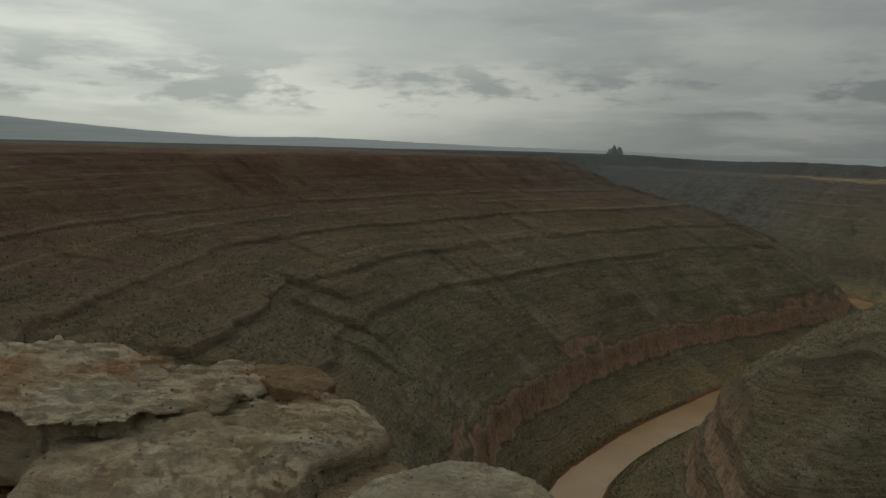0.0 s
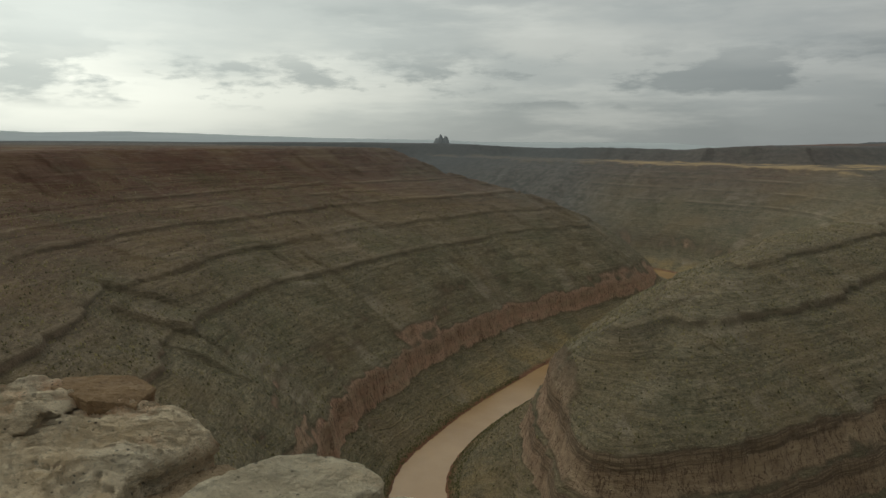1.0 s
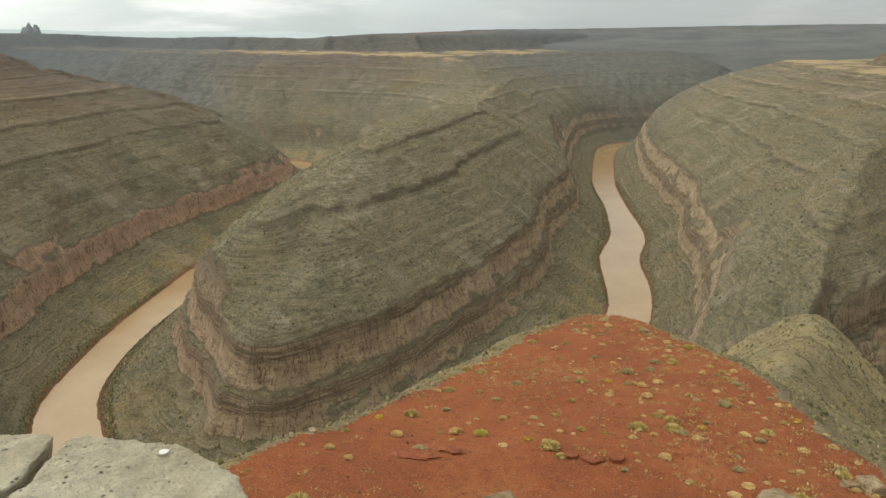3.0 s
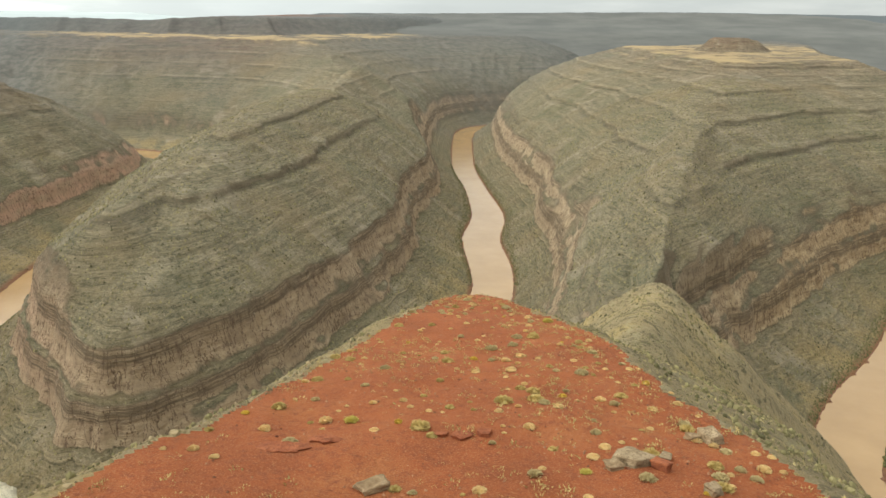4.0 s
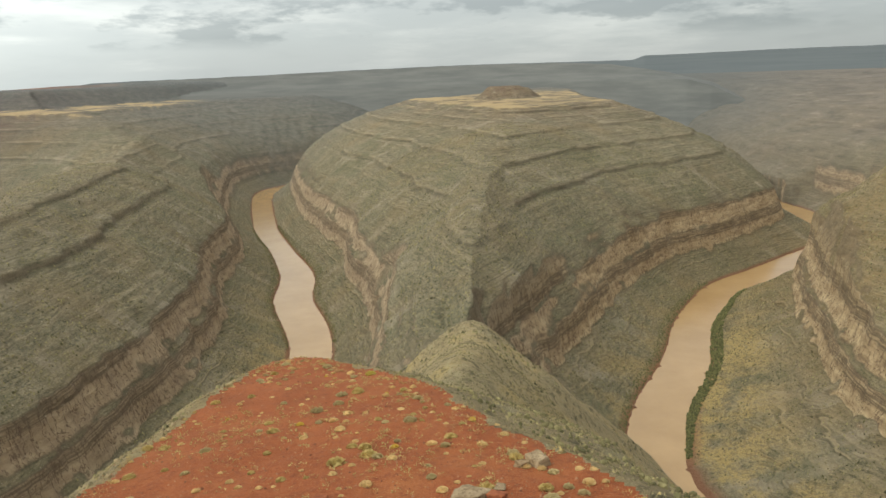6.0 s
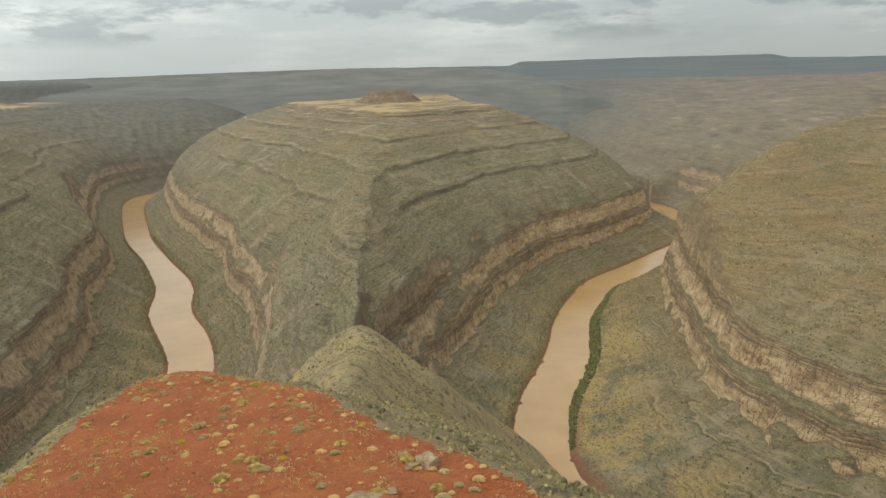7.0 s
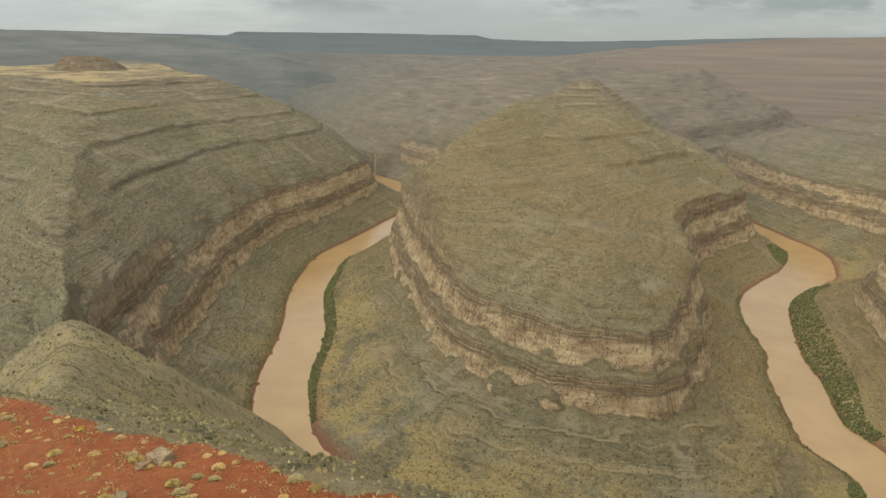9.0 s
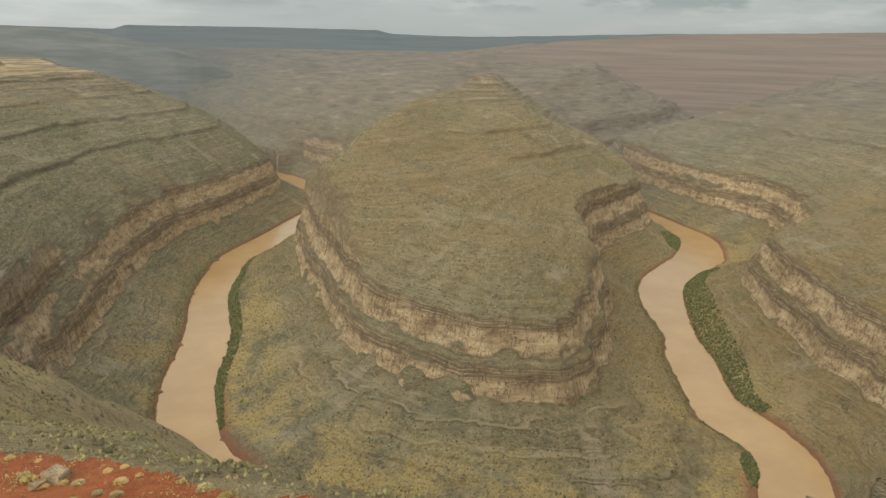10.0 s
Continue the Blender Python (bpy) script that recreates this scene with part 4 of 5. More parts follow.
def slab(outline, top, lean, foot, seed, label, mat=None, rough=1.0, name="rim_rock", category="rock", group="rocks along the rim", n=100, undercut=0.03):
    """A weathered rock slab: its outline on the plan, the height of its top, how it leans in x and y, and its foot."""
    p = np.array(outline, float)
    c = p.mean(0)
    deep = 16
    q = np.r_[p, p[:1]]
    seg = np.r_[0, np.cumsum(np.hypot(*np.diff(q, axis=0).T))]
    size = np.hypot(*np.ptp(p, axis=0))
    u, v = (k.ravel() for k in np.meshgrid(np.linspace(-1, 1, n + 1), np.linspace(-1, 1, n + 1)))
    f = np.maximum(np.abs(u), np.abs(v))
    g = np.where(f == 0, 1, f)
    u, v = u / g, v / g
    # place on the square's border, counted once round
    turn = np.where(v <= -1, (u + 1) / 8, np.where(u >= 1, 0.25 + (v + 1) / 8, np.where(v >= 1, 0.5 + (1 - u) / 8, 0.75 + (1 - v) / 8))) % 1.0

    def border(k):
        k = (k % 1.0) * seg[-1]
        e = np.stack([np.interp(k, seg, q[:, 0]), np.interp(k, seg, q[:, 1])], -1)
        a = e - c
        a /= np.hypot(a[:, 0], a[:, 1])[:, None]
        chip = np.round(fractal(e[:, 0], e[:, 1], 0.13 * size, 3, seed) * 4) / 4
        return e + a * (0.018 * size * rough * chip + 0.006 * size * fractal(e[:, 0], e[:, 1], 0.03 * size, 2, seed + 4))[:, None], a, chip
    e, a, chip = border(turn)
    f = f ** 0.8
    x, y = c[0] + (e[:, 0] - c[0]) * f, c[1] + (e[:, 1] - c[1]) * f
    z = top + lean[0] * (x - c[0]) + lean[1] * (y - c[1])
    dx, dy = (x - c[0]) / size, (y - c[1]) / size
    lump = 0.020 * fractal(dx, dy, 0.40, 3, seed + 3)
    # flat breaks slope away at the borders
    for t in np.random.default_rng(seed).uniform(0, 6.28, 6):
        lump = np.minimum(lump, 0.03 - 0.26 * (dx * math.cos(t) + dy * math.sin(t) - 0.16 - 0.04 * math.sin(7 * t)))
    flake = fractal(dx * 0.8 + dy * 0.6, (dy * 0.8 - dx * 0.6) * 2.2, 0.16, 5, seed + 6, 0.6)
    layer = np.floor(flake * 4 + 0.5) / 4 + 0.35 * flake
    lump = lump + (0.007 + 0.034 * max(0, rough - 1)) * layer + 0.009 * fractal(dx, dy, 0.05, 4, seed + 9, 0.65)
    lump = lump - 0.007 * np.maximum(0, fractal(dx, dy, 0.03, 3, seed + 13) - 0.35) * 2
    z = z + size * lump - size * (0.004 + 0.02 * np.maximum(0, chip)) * np.clip((f - 0.93) / 0.07, 0, 1) ** 2
    i = np.arange((n + 1) ** 2).reshape(n + 1, n + 1)
    faces = [np.stack([i[:-1, :-1], i[:-1, 1:], i[1:, 1:], i[1:, :-1]], -1).reshape(-1, 4)]
    ring = np.r_[i[0, :-1], i[:-1, -1], i[-1, :0:-1], i[:0:-1, 0]]
    co = [np.stack([x, y, z], -1)]
    rx, ry, rz, ra = x[ring], y[ring], z[ring], a[ring]
    last, count = ring, len(x)
    for k in range(1, deep + 1):
        h = k / deep
        zz = rz + (foot - rz) * h
        bed = np.round(4 * fractal(rx * 0.5, zz * 4.0 + ry * 0.5, 0.4 * size, 4, seed + 11)) / 4
        inset = size * (0.03 * rough * bed - 0.008 + 0.012 * fractal(rx, ry + zz, 0.08 * size, 3, seed + 2) - undercut * min(1, h * 1.5))
        co.append(np.stack([rx + ra[:, 0] * inset, ry + ra[:, 1] * inset, zz], -1))
        here = count + np.arange(len(ring))
        count += len(ring)
        faces.append(np.stack([np.roll(last, -1), last, here, np.roll(here, -1)], -1))
        last = here
    me = bpy.data.meshes.new(name)
    co, faces = np.concatenate(co).astype(np.float32), np.concatenate(faces)
    me.vertices.add(len(co)), me.loops.add(faces.size), me.polygons.add(len(faces))
    me.vertices.foreach_set("co", co.ravel())
    me.loops.foreach_set("vertex_index", faces.ravel().astype(np.int32))
    me.polygons.foreach_set("loop_start", np.arange(0, faces.size, 4, dtype=np.int32))
    me.polygons.foreach_set("use_smooth", np.full(len(faces), n > 50, dtype=bool))
    me.update(calc_edges=True)
    me.materials.append(mat or LIME)
    return tagged(new(name, me), label, category, group=group)


slab([(-4.1, 0.0), (-3.72, 0.44), (-3.56, 0.72), (-3.34, 0.72), (-3.16, 0.88), (-2.99, 1.06), (-2.80, 1.04), (-2.72, 0.82), (-2.76, 0.5), (-2.80, 0.3), (-3.05, 0.1), (-3.6, -0.3)],
     0.80, (-0.03, 0.02), 0.52, 3, "flat pale grey limestone slab with a pitted top", LIME_RUST, 1.6, undercut=-0.01)
slab([(-3.05, 1.10), (-2.94, 1.30), (-2.70, 1.26), (-2.62, 1.14), (-2.72, 1.02), (-2.95, 1.0)], 0.77, (0.0, -0.04), 0.3, 8, "brown layered rock block at the end of a pale slab", OCHRE, 1.3)
slab([(-3.0, 0.5), (-2.97, 0.95), (-2.90, 1.06), (-2.78, 1.14), (-2.68, 1.24), (-2.45, 1.24), (-2.34, 1.23), (-2.31, 1.08), (-2.25, 0.93), (-2.15, 0.79), (-2.05, 0.6), (-2.2, 0.2), (-2.6, 0.1), (-2.95, 0.35)],
     0.70, (-0.03, 0.02), 0.2, 14, "large rough grey limestone slab stained orange at one edge", LIME_RUST, 1.7)
# shaded front face below the slab: the darker stone colour stands for its shade
slab([(-2.40, 1.12), (-2.36, 1.27), (-2.24, 1.27), (-2.13, 1.16), (-2.10, 0.95), (-2.16, 0.86), (-2.28, 0.98)], 0.60, (0.10, 0.0), 0.2, 17, "rock block under the orange edge of a slab, its shade put into the colour", GREY_ROCK, 1.3)
slab([(-3.9, -0.35), (-3.3, 0.05), (-2.85, 0.32), (-2.6, 0.1), (-2.9, -0.4), (-3.5, -0.7)], 0.50, (0.0, 0.0), -0.1, 21, "brown weathered rock block below the pale slabs", OCHRE, 1.2, n=52)
slab([(-1.98, 0.80), (-1.97, 1.02), (-1.94, 1.20), (-1.87, 1.29), (-1.74, 1.34), (-1.61, 1.31), (-1.575, 1.25), (-1.61, 1.14), (-1.64, 0.98), (-1.68, 0.72)], 0.74, (0.0, 0.0), 0.35, 27, "pale cream limestone slab with a dark undercut edge", LIME, 1.25)
slab([(-1.52, 0.75), (-1.545, 0.98), (-1.56, 1.06), (-1.585, 1.17), (-1.585, 1.30), (-1.56, 1.34), (-1.53, 1.35), (-1.40, 1.37), (-1.30, 1.38), (-1.262, 1.35), (-1.25, 1.31), (-1.235, 1.22), (-1.25, 0.9), (-1.3, 0.7)], 0.70, (0.02, 0.0), 0.2, 33, "pale grey limestone block with small pits")
spotted = slab([(-1.19, 0.95), (-1.205, 1.2), (-1.235, 1.36), (-1.20, 1.39), (-1.11, 1.40), (-1.01, 1.40), (-0.94, 1.38), (-0.86, 1.36), (-0.76, 1.30), (-0.68, 1.22), (-0.72, 1.0), (-0.9, 0.8), (-1.1, 0.8)], 0.70, (-0.01, -0.01), 0.2, 38, "pale grey limestone block with a white lichen spot")
bm = bmesh.new()
bmesh.ops.create_circle(bm, cap_ends=True, segments=22, radius=0.011)
for v in bm.verts:
    v.co *= 1 + 0.3 * noise.noise(v.co * 90)
bmesh.ops.extrude_face_region(bm, geom=bm.faces[:])
for v in bm.verts[22:]:
    v.co.z += 0.003
bmesh.ops.recalc_face_normals(bm, faces=bm.faces)
bmesh.ops.translate(bm, vec=(-0.97, 1.345, 0.703), verts=bm.verts)
part("lichen", bm, far_material("white_lichen", (0.66, 0.64, 0.55), (0.78, 0.76, 0.68)), spotted, "round white lichen spot")
slab([(-4.2, -0.9), (-4.0, 0.0), (-3.4, 0.0), (-2.4, 0.25), (-1.6, 0.8), (-0.7, 0.9), (-0.62, 1.28), (-1.2, 1.33), (-1.9, 1.28), (-2.3, 1.2), (-3.0, 1.1), (-3.9, 0.6), (-4.6, -0.4)],
     0.34, (0.0, 0.0), -0.6, 45, "broad brown ledge of rim rock under the loose slabs", OCHRE, 1.3, n=52)


# ---- shrubs and stones on the red nose ----
def foliage(name, hue, dry):
    m, t, b = material(name, 0.95)
    b.inputs["Subsurface Weight"].default_value = 0.0
    info = t.nodes.new("ShaderNodeObjectInfo").outputs["Random"]
    isl = t.nodes.new("ShaderNodeNewGeometry").outputs["Random Per Island"]
    col = mixed(t, isl, hue, dry)
    col = mixed(t, maths(t, "MULTIPLY", info, 0.4), col, tuple(0.7 * k for k in hue))
    link(t, col, b.inputs["Base Color"])
    return m


def tuft(bm, rng, size, blades, tall, centre=(0, 0, 0)):
    """A rounded shrub of many small leaf clusters, open between."""
    for _ in range(blades):
        a, u = rng.uniform(0, 2 * math.pi), rng.random() ** 0.5
        h = math.sqrt(max(0, 1 - u * u)) * rng.uniform(0.35, 1.0)
        p = Vector((math.cos(a) * u * size, math.sin(a) * u * size, h * size * tall)) + Vector(centre)
        d = Vector((math.cos(a) * u + rng.uniform(-0.4, 0.4), math.sin(a) * u + rng.uniform(-0.4, 0.4), 0.5 + h)).normalized()
        s = d.cross(Vector((rng.uniform(-1, 1), rng.uniform(-1, 1), rng.uniform(-1, 1)))).normalized()
        w, l = size * rng.uniform(0.08, 0.16), size * rng.uniform(0.2, 0.42)
        v = [bm.verts.new(p - s * w), bm.verts.new(p + s * w), bm.verts.new(p + d * l + s * w * 0.3), bm.verts.new(p + d * l - s * w * 0.3)]
        bm.faces.new(v)


def shrub(label, mat, seed, blades=260, tall=0.75):
    rng = random.Random(seed)
    bm = bmesh.new()
    # a low ragged inner mass with leaves standing out of it
    for k in range(4):
        a, r = rng.uniform(0, 6.28), rng.uniform(0.0, 0.24)
        ret = bmesh.ops.create_icosphere(bm, subdivisions=2, radius=rng.uniform(0.18, 0.28))
        for v in ret["verts"]:
            v.co = Vector((v.co.x, v.co.y, v.co.z * 0.6)) * rng.uniform(0.7, 1.25)
        bmesh.ops.translate(bm, vec=(math.cos(a) * r, math.sin(a) * r, 0.12), verts=ret["verts"])
    tuft(bm, rng, 0.46, blades, tall)
    tuft(bm, rng, 0.3, blades // 3, tall, (rng.uniform(-0.3, 0.3), rng.uniform(-0.3, 0.3), 0))
    crown = part("shrub", bm, mat)
    tagged(crown, label, "shrub", group="shrubs on the red slope")
    wood = bmesh.new()
    for k in range(6):
        a = k * 1.05
        d = Vector((math.cos(a) * 0.3, math.sin(a) * 0.3, 0.26))
        ret = bmesh.ops.create_cone(wood, cap_ends=False, segments=4, radius1=0.02, radius2=0.008, depth=d.length)
        m = Matrix.Translation(d / 2 - Vector((0, 0, 0.03))) @ d.to_track_quat("Z", "Y").to_matrix().to_4x4()
        bmesh.ops.transform(wood, matrix=m, verts=ret["verts"])
    part("stems", wood, WOOD, crown)
    return crown


WOOD = far_material("grey_dry_wood", (0.16, 0.12, 0.09), (0.22, 0.17, 0.13))
LEAVES = [foliage("olive_leaves", (0.45, 0.335, 0.115), (0.62, 0.465, 0.19)), foliage("straw_leaves", (0.64, 0.455, 0.20), (0.82, 0.60, 0.30)),
          foliage("yellow_flowers", (0.62, 0.42, 0.06), (0.72, 0.52, 0.12)), foliage("grey_green_leaves", (0.44, 0.35, 0.17), (0.60, 0.475, 0.25)),
          foliage("lime_leaves", (0.52, 0.43, 0.10), (0.66, 0.55, 0.15))]
LABELS = ["low olive-green desert shrub on red soil", "dry straw-coloured desert shrub on red soil", "shrub in yellow flower on red soil",
          "grey-green rounded desert shrub on red soil", "small lime-green shrub on red soil"]
LOG_RAD = np.log(RAD[1:])


def ground_at(x, y):
    """The height of the ground sheet at places north of the rim."""
    r, a = np.hypot(x, y), np.degrees(np.arctan2(-x, y))
    i = np.interp(np.log(r), LOG_RAD, np.arange(1, len(RAD)))
    j = np.interp(a, AZ[AZ < 92], np.arange((AZ < 92).sum()))
    return bilinear(gz, j, i)


rng = random.Random(4)
kinds = {}
placed = []
while len(placed) < 300:
    x, y = rng.uniform(-26, 28), rng.uniform(26, 106)
    if nose_edge(np.array(x), np.array(y)) > -0.5 or any((x - p) ** 2 + (y - q) ** 2 < 0.8 for p, q in placed):
        continue
    # shrubs gather in drifts
    if fractal(np.array(x), np.array(y), 14, 3, 66) < rng.uniform(-0.9, 0.25) + (0.45 if y < 42 and x < 8 else 0) - (0.35 if x > 8 and y < 62 else 0):
        continue
    placed.append((x, y))
    k = rng.choices(range(5), (24, 56, 5, 13, 2))[0]
    v = rng.randrange(2)
    s = 0.6 + 0.75 * rng.random() ** 2 * (0.8 if k in (2, 4) else 1.0)
    m = Matrix.LocRotScale((x, y, float(ground_at(x, y)) - 0.02), Euler((0, 0, rng.uniform(0, 6.28))), (s, s, s * rng.uniform(0.75, 1.1)))
    if (k, v) in kinds:
        copy_thing(kinds[k, v], m)
    else:
        kinds[k, v] = shrub(LABELS[k], LEAVES[k], 10 * k + v)
        kinds[k, v].matrix_basis = m


def boulder(x, y, size, seed, mat, label, flat=0.7):
    """An angular broken rock, half sunk in the soil."""
    rng = random.Random(seed)
    bm = bmesh.new()
    bmesh.ops.create_cube(bm, size=0.9)
    for v in bm.verts:
        v.co += Vector((rng.uniform(-0.2, 0.2), rng.uniform(-0.2, 0.2), rng.uniform(-0.16, 0.16)))
    bmesh.ops.bevel(bm, geom=bm.edges[:], offset=0.07, segments=1, profile=0.5, affect="EDGES")
    bmesh.ops.triangulate(bm, faces=bm.faces[:])
    bmesh.ops.subdivide_edges(bm, edges=bm.edges[:], cuts=3, use_grid_fill=True)
    for v in bm.verts:
        v.co += v.co.normalized() * (0.11 * noise.noise(v.co * 2.5 + Vector((seed, 0, 0))) + 0.05 * noise.noise(v.co * 7 + Vector((0, seed, 0))))
    bmesh.ops.scale(bm, vec=(size * rng.uniform(0.9, 1.3), size, size * flat), verts=bm.verts)
    ob = part("boulder", bm, mat)
    ob.matrix_basis = pose(x, y, float(ground_at(x, y)) + size * flat * 0.18, 0, 0, rng.uniform(0, 360))
    return tagged(ob, label, "boulder", group="boulders on the red slope")


boulder(19.6, 44.6, 1.35, 3, GREY_ROCK, "grey angular boulder on the red slope", 0.85)
boulder(12.9, 40.5, 1.9, 5, GREY_ROCK, "pale grey broken boulder beside a yellow shrub", 0.6)
boulder(11.5, 39.9, 1.0, 6, OCHRE, "brown boulder beside a pale grey one")
boulder(14.5, 39.6, 1.2, 8, RED_ROCK, "dark red boulder on the red slope")
boulder(18.3, 44.9, 0.9, 9, OCHRE, "brown boulder beside a grey one")
boulder(15.3, 41.4, 0.8, 12, GREY_ROCK, "small pale boulder on the red slope")
boulder(16.4, 36.2, 1.0, 14, GREY_ROCK, "small pale boulder on the red slope")


def ledge(x, y, wide, long, seed, label, rise=0.2):
    """A low broken ledge of red mudstone in the slope."""
    rg = np.random.default_rng(seed)
    a = np.sort(rg.uniform(0, 2 * np.pi, 9))
    r = rg.uniform(0.7, 1.1, 9)
    z = float(ground_at(x, y))
    return slab([(x + wide * k * math.cos(b), y + long * k * math.sin(b)) for k, b in zip(r, a)], z + rise, (0.0, -0.2), z - 1.6, seed, label, RED_ROCK, 1.2, "rock_ledge", "rock", "red rock ledges", 30, 0.0)


ledge(-10.4, 43.2, 2.3, 1.4, 16, "low red shale outcrop, cracked and smooth")
ledge(-7.4, 44.6, 1.4, 0.9, 18, "low red shale outcrop, cracked and smooth", 0.22)
ledge(2.0, 45.2, 0.85, 0.8, 19, "red mudstone block split by a dark crack")
ledge(3.55, 45.3, 0.65, 0.75, 22, "red mudstone block split by a dark crack", 0.32)
ledge(0.5, 45.6, 0.6, 0.5, 24, "red mudstone block split by a dark crack", 0.22)
boulder(-3.6, 38.0, 1.6, 25, OCHRE, "low brown boulder on the red slope", 0.45)


def clumps(name, x, y, z, size, tall, mat, seed, plain=False):
    """Many small pointed clumps of growth or stone in one mesh."""
    rg = np.random.default_rng(seed)
    n = len(x)
    a = np.linspace(0, 2 * np.pi, 5, endpoint=False)[None] + rg.uniform(0, 6.28, (n, 1))
    r = size[:, None] * rg.uniform(0.35, 0.65, (n, 5))
    low = np.stack([x[:, None] + r * np.cos(a), y[:, None] + r * np.sin(a), z[:, None] - 0.25 * size[:, None] + 0 * a], -1)
    mid = np.stack([x[:, None] + 0.75 * r * np.cos(a + 0.5), y[:, None] + 0.75 * r * np.sin(a + 0.5), z[:, None] + tall * size[:, None] * rg.uniform(0.35, 0.75, (n, 5))], -1)
    top = np.stack([x, y, z + tall * size * rg.uniform(0.75, 1.05, n)], -1)[:, None]
    k = np.arange(5)
    k1 = (k + 1) % 5
    if plain:
        co, tri = np.concatenate([low, top], 1), np.stack([k, k1, np.full(5, 5)], -1)
    else:
        co = np.concatenate([low, mid, top], 1)
        tri = np.concatenate([np.stack([k, k1, 5 + k], -1), np.stack([k1, 5 + k1, 5 + k], -1), np.stack([5 + k, 5 + k1, np.full(5, 10)], -1)])
    idx = (tri[None] + co.shape[1] * np.arange(n)[:, None, None]).reshape(-1)
    me = bpy.data.meshes.new(name)
    me.vertices.add(co.shape[0] * co.shape[1]), me.loops.add(len(idx)), me.polygons.add(len(idx) // 3)
    me.vertices.foreach_set("co", co.reshape(-1).astype(np.float32))
    me.loops.foreach_set("vertex_index", idx.astype(np.int32))
    me.polygons.foreach_set("loop_start", np.arange(0, len(idx), 3, dtype=np.int32))
    me.polygons.foreach_set("use_smooth", np.zeros(len(idx) // 3, dtype=bool))
    me.update(calc_edges=True)
    me.materials.append(mat)
    return new(name, me)


def spread(n, r0, r1, a0, a1, rg):
    r, a = np.sqrt(rg.uniform(r0 * r0, r1 * r1, n)), np.radians(rg.uniform(a0, a1, n))
    return -r * np.sin(a), r * np.cos(a)


def scrub_material(name, lo, hi):
    m, t, b = material(name, 0.95)
    isl = t.nodes.new("ShaderNodeNewGeometry").outputs["Random Per Island"]
    link(t, mixed(t, isl, lo, hi), b.inputs["Base Color"])
    return m


rg = np.random.default_rng(7)
# scrub on the canyon's slopes
x, y = spread(190000, 330, 1250, -75, 90, rg)
z = ground_at(x, y)
fall = np.hypot(ground_at(x + 4, y) - z, ground_at(x, y + 4) - z) / 4
keep = (z > -297.5) & (fall < 0.9) & (z < -48) & (fractal(x, y, 70, 4, 81) > rg.uniform(-1.0, 0.3, len(x)))
x, y, z = x[keep], y[keep], z[keep]
size = 0.9 + 1.6 * rg.random(len(x)) ** 2.5
scrub = clumps("canyon_scrub", x, y, z, size, 0.7, scrub_material("dark_scrub", (0.062, 0.055, 0.026), (0.34, 0.28, 0.13)), 1, True)
tagged(scrub, "low dark olive scrub scattered over the canyon slopes", "scrub", kind="stuff")
# pale stones and scree
x, y = spread(45000, 330, 1100, -90, 90, rg)
z = ground_at(x, y)
keep = (z > -296) & (z < -60) & (fractal(x, y, 55, 4, 83) > rg.uniform(-0.5, 0.5, len(x)))
x, y, z = x[keep], y[keep], z[keep]
stones = clumps("slope_stones", x, y, z, 0.5 + 1.3 * rg.random(len(x)) ** 3, 0.45, scrub_material("pale_scree_stone", (0.27, 0.21, 0.14), (0.44, 0.35, 0.25)), 2, True)
tagged(stones, "pale fallen stones scattered over the slopes", "stones", kind="stuff")


# green growth along the water
def riverside(n, first, last, hand, near, wide, seed):
    rg = np.random.default_rng(seed)
    u0, u1 = sorted((near_param(*first), near_param(*last)))
    u = rg.uniform(u0, u1, n)
    px, py, w = (np.interp(u, ALONG, LINE[:, k]) for k in range(3))
    tx, ty = np.interp(u, ALONG, TANG[:, 0]), np.interp(u, ALONG, TANG[:, 1])
    off = (w + near + (wide * (0.35 + 0.65 * np.sin(np.pi * (u - u0) / (u1 - u0)))) * rg.random(n) ** 1.3) * hand
    return px - ty * off, py + tx * off


def brush(name, label, parts, lo, hi, size, seed, plain=False):
    x, y = (np.concatenate(k) for k in zip(*parts))
    z = ground_at(x, y)
    keep = z > -299.3
    x, y, z = x[keep], y[keep], z[keep]
    rg = np.random.default_rng(seed)
    ob = clumps(name, x, y, z, size * rg.uniform(0.6, 1.4, len(x)), 0.9, scrub_material(name + "_leaves", lo, hi), seed, plain)
    return tagged(ob, label, "brush", kind="stuff")


brush("riverside_thicket", "dense green thicket on the inner river bank", [riverside(3000, (1010, 298), (600, 125), -1, 2, 30, 3), riverside(700, (560, 80), (500, 50), 1, 2, 12, 4),
      riverside(900, (1172, 333), (1080, 296), 1, 2, 30, 5), riverside(3200, (640, 790), (290, 440), 1, 1, 13, 6)], (0.065, 0.068, 0.026), (0.18, 0.165, 0.065), 2.0, 11)
brush("riverside_brush", "olive brush along the river banks", [riverside(1500, (-460, 760), (-340, 400), 1, 3, 14, 7), riverside(1200, (-460, 760), (-340, 400), -1, 3, 9, 8),
      riverside(1300, (60, 800), (70, 1500), 1, 3, 12, 9), riverside(1300, (60, 800), (70, 1500), -1, 3, 12, 10), riverside(1500, (640, 812), (300, 460), -1, 3, 11, 11),
      riverside(1400, (500, 50), (900, 295), 1, 3, 10, 12)], (0.10, 0.095, 0.042), (0.22, 0.19, 0.085), 1.5, 12, True)
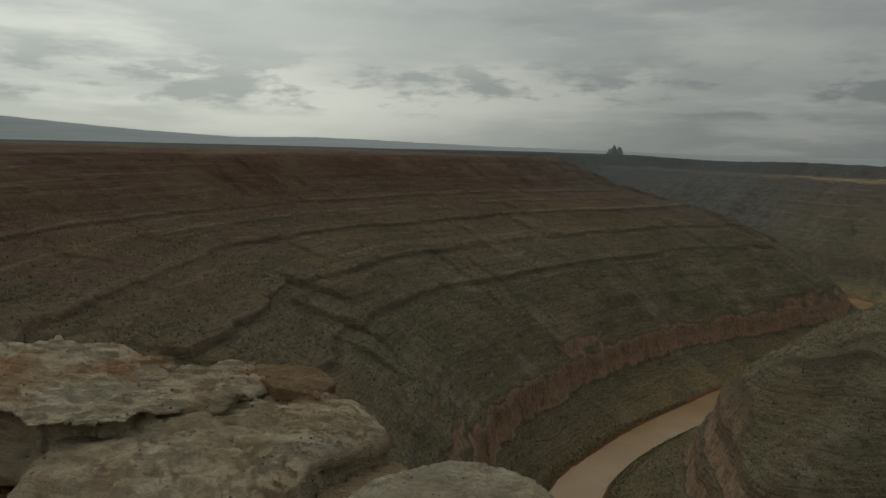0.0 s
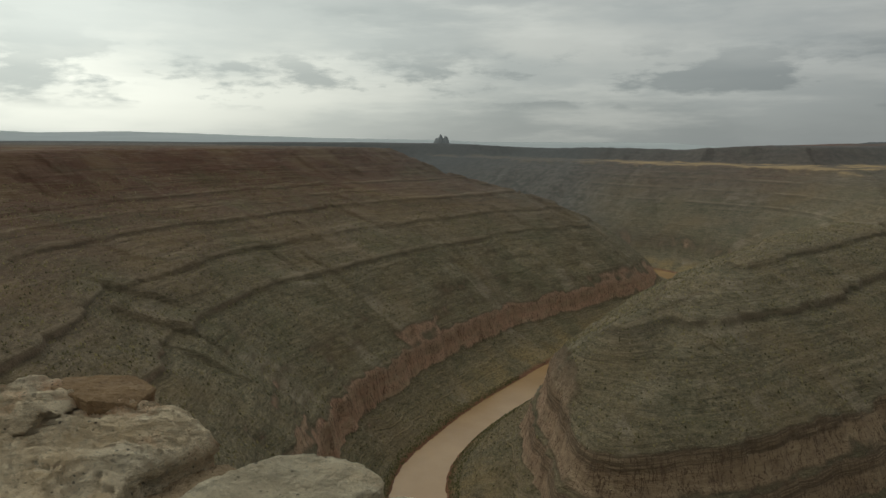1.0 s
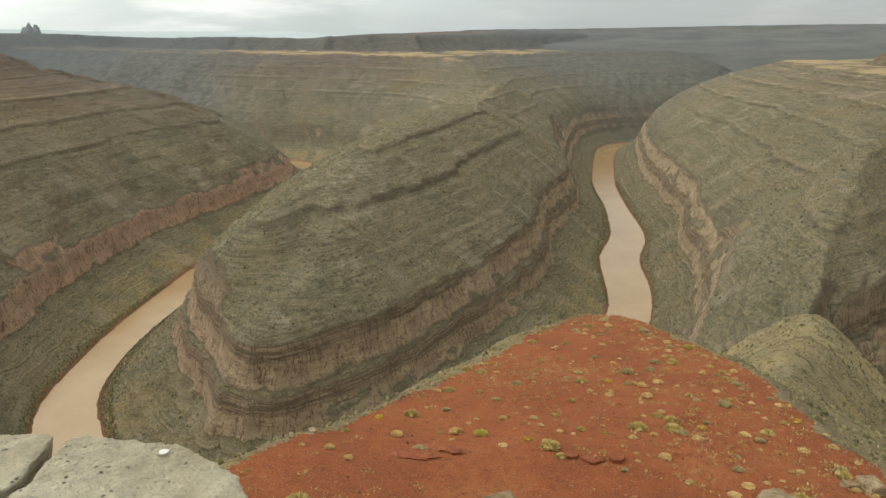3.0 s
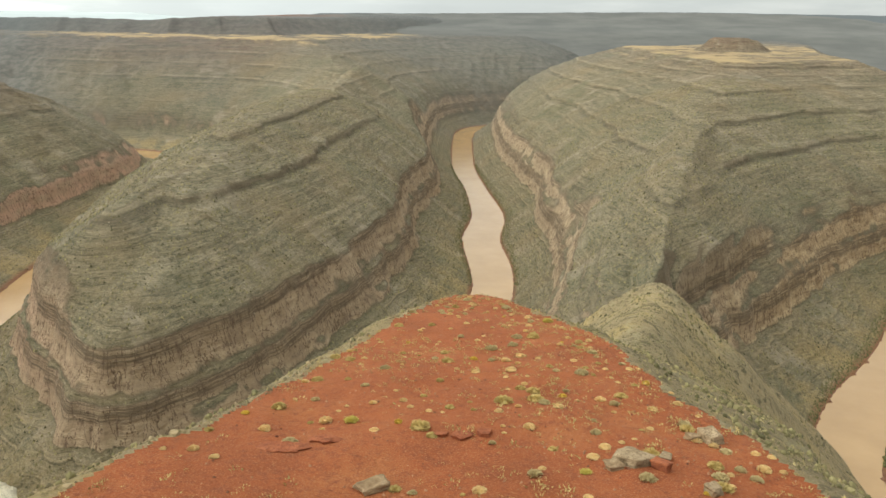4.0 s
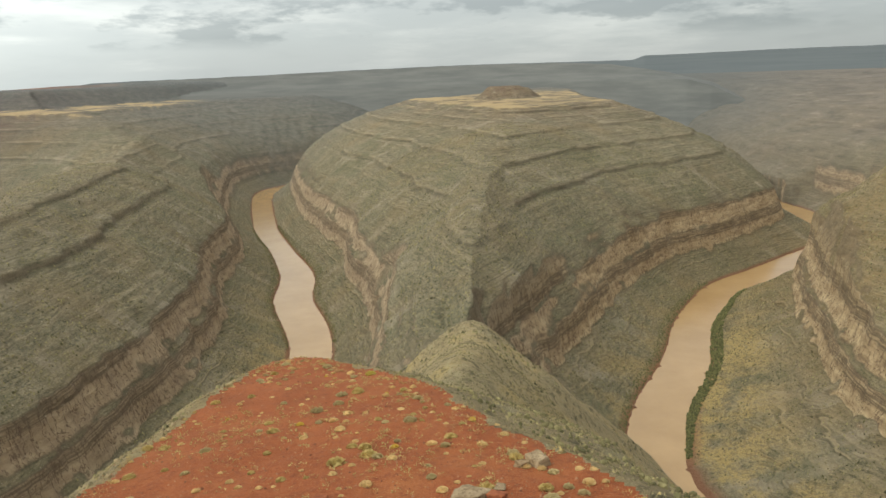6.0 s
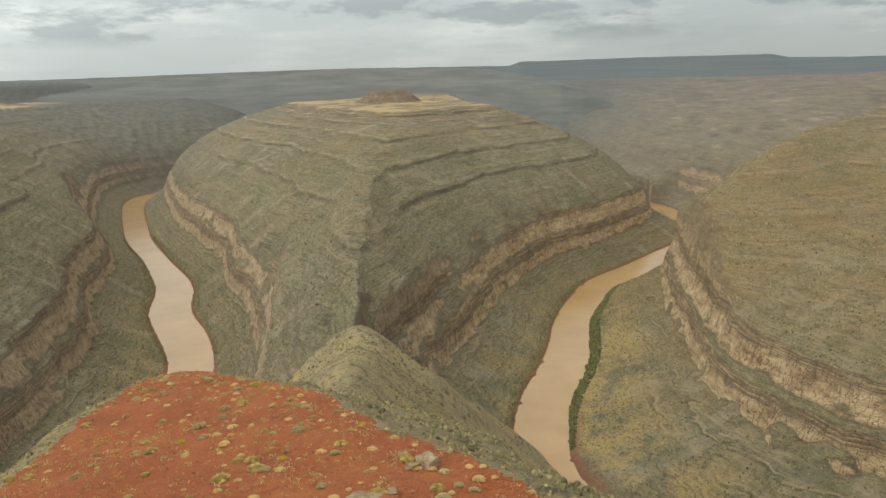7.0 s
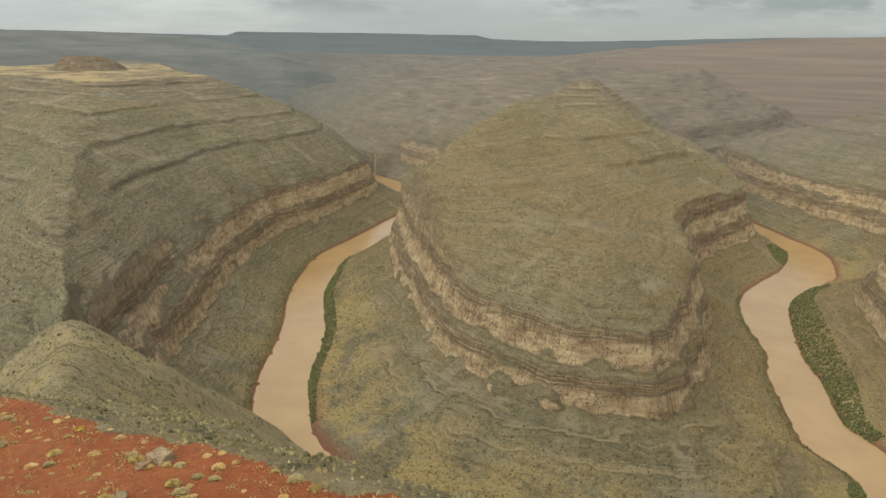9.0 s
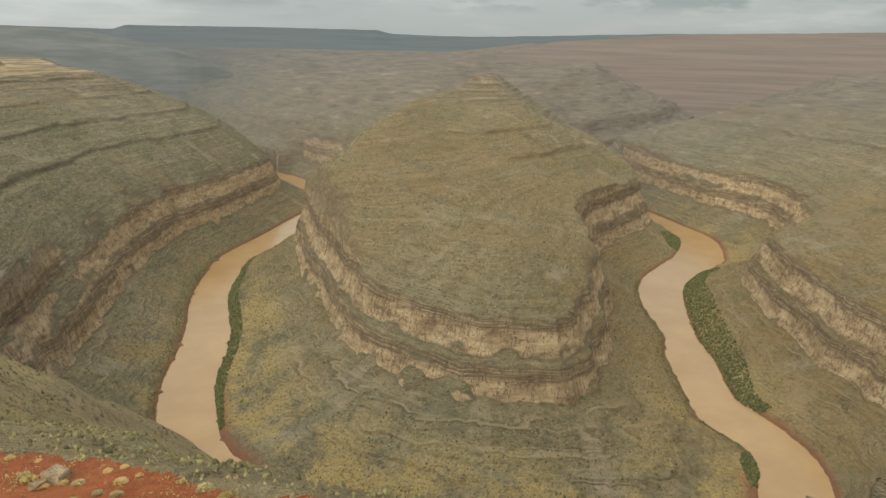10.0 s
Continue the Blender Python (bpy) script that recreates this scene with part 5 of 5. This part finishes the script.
# small tufts and pebbles on the red nose
x, y = rg.uniform(-26, 28, 13000), rg.uniform(24, 107, 13000)
keep = (nose_edge(x, y) < 0.6) & (fractal(x, y, 12, 3, 66) > rg.uniform(-0.7, 0.7, len(x)))
x, y = x[keep], y[keep]
pebbles = clumps("red_pebbles", x, y, ground_at(x, y), 0.06 + 0.34 * rg.random(len(x)) ** 5, 0.5, scrub_material("red_shale_chips", (0.13, 0.045, 0.025), (0.46, 0.24, 0.13)), 4, True)
tagged(pebbles, "red and tan shale chips on the soil", "pebbles", kind="stuff")
x, y = rg.uniform(-26, 28, 5200), rg.uniform(26, 107, 5200)
keep = (nose_edge(x, y) < -0.3) & (fractal(x, y, 14, 3, 66) > rg.uniform(-0.45, 0.5, len(x)))
x, y = x[keep], y[keep]
bm = bmesh.new()
blade = random.Random(12)
for px, py, pz in zip(x, y, ground_at(x, y)):
    tuft(bm, blade, 0.18 + 0.36 * blade.random() ** 2.5, 14, 0.8, (px, py, pz - 0.02))
tufts = part("dry_grass_tufts", bm, scrub_material("straw_tufts", (0.34, 0.25, 0.095), (0.58, 0.43, 0.18)))
tagged(tufts, "small straw and olive grass tufts on red soil", "grass", kind="stuff")
x, y = rg.uniform(-30, 60, 26000), rg.uniform(20, 125, 26000)
out = nose_edge(x, y)
keep = (out > -0.6) & (out < np.where(x > 8, 34, 8)) & (rg.random(len(x)) < 0.85)
x, y = x[keep], y[keep]
rim = clumps("slope_rubble", x, y, ground_at(x, y), 0.12 + 0.42 * rg.random(len(x)) ** 3, 0.6, scrub_material("grey_green_rubble", (0.15, 0.125, 0.06), (0.44, 0.345, 0.165)), 5, True)
tagged(rim, "grey-green rubble and scrub on the slope below the red soil", "rubble", kind="stuff")


x, y = rg.uniform(-34, 150, 46000), rg.uniform(18, 340, 46000)
out = nose_edge(x, y)
keep = (out > 0.5) & (out < np.where(y > 106, 400, np.where(x > 2, 60, 12))) & (ground_at(x, y) > -175) & (fractal(x, y, 9, 3, 67) > rg.uniform(-0.7, 0.6, len(x)))
x, y = x[keep], y[keep]
bushes = clumps("slope_bushes", x, y, ground_at(x, y), 0.22 + 0.5 * rg.random(len(x)) ** 2, 0.75, scrub_material("grey_olive_bushes", (0.09, 0.08, 0.035), (0.30, 0.25, 0.115)), 6)
tagged(bushes, "low grey-olive bushes on the rubble slope", "bushes", kind="stuff")


x, y = rg.uniform(-40, 2, 5200), rg.uniform(14, 104, 5200)
out = nose_edge(x, y)
keep = (out > -0.8) & (out < 5.5) & (rg.random(len(x)) < 0.8)
x, y = x[keep], y[keep]
blocks = clumps("edge_rubble", x, y, ground_at(x, y), 0.16 + 0.55 * rg.random(len(x)) ** 4, 0.5, scrub_material("tan_broken_rock", (0.11, 0.085, 0.045), (0.34, 0.25, 0.135)), 8)
tagged(blocks, "tan broken rock and brush along the edge of the red soil", "rubble", kind="stuff")


# ---- the butte on the skyline ----
def butte(turn, radius):
    u, v = np.meshgrid(np.linspace(-75, 75, 61), np.linspace(-45, 45, 31))
    d = 1 - np.maximum(np.abs(u + 6 * fractal(u, v, 30, 3, 5)) / 58, np.abs(v) / 34)
    towers = np.interp(u, [-60, -46, -40, -20, -12, -8, 2, 8, 14, 20, 24, 40, 50, 60], [20, 24, 38, 40, 47, 58, 58, 46, 36, 36, 52, 50, 42, 20])
    u, v = u * 0.82, v
    z = np.clip(d * 9, 0, 1) * (1.05 * towers + 3 * fractal(u, v, 9, 3, 6)) + np.clip(d + 0.25, 0, 1) * 10 - 34
    a = radians(turn)
    cx, cy = -radius * math.sin(a), radius * math.cos(a)
    ob = sheet("rock_butte", cx + u * math.cos(a) - v * math.sin(a), cy + u * math.sin(a) + v * math.cos(a), z, FAR_BUTTE)
    return tagged(ob, "lone rock butte with two towers on the skyline, greyed with distance", "butte")


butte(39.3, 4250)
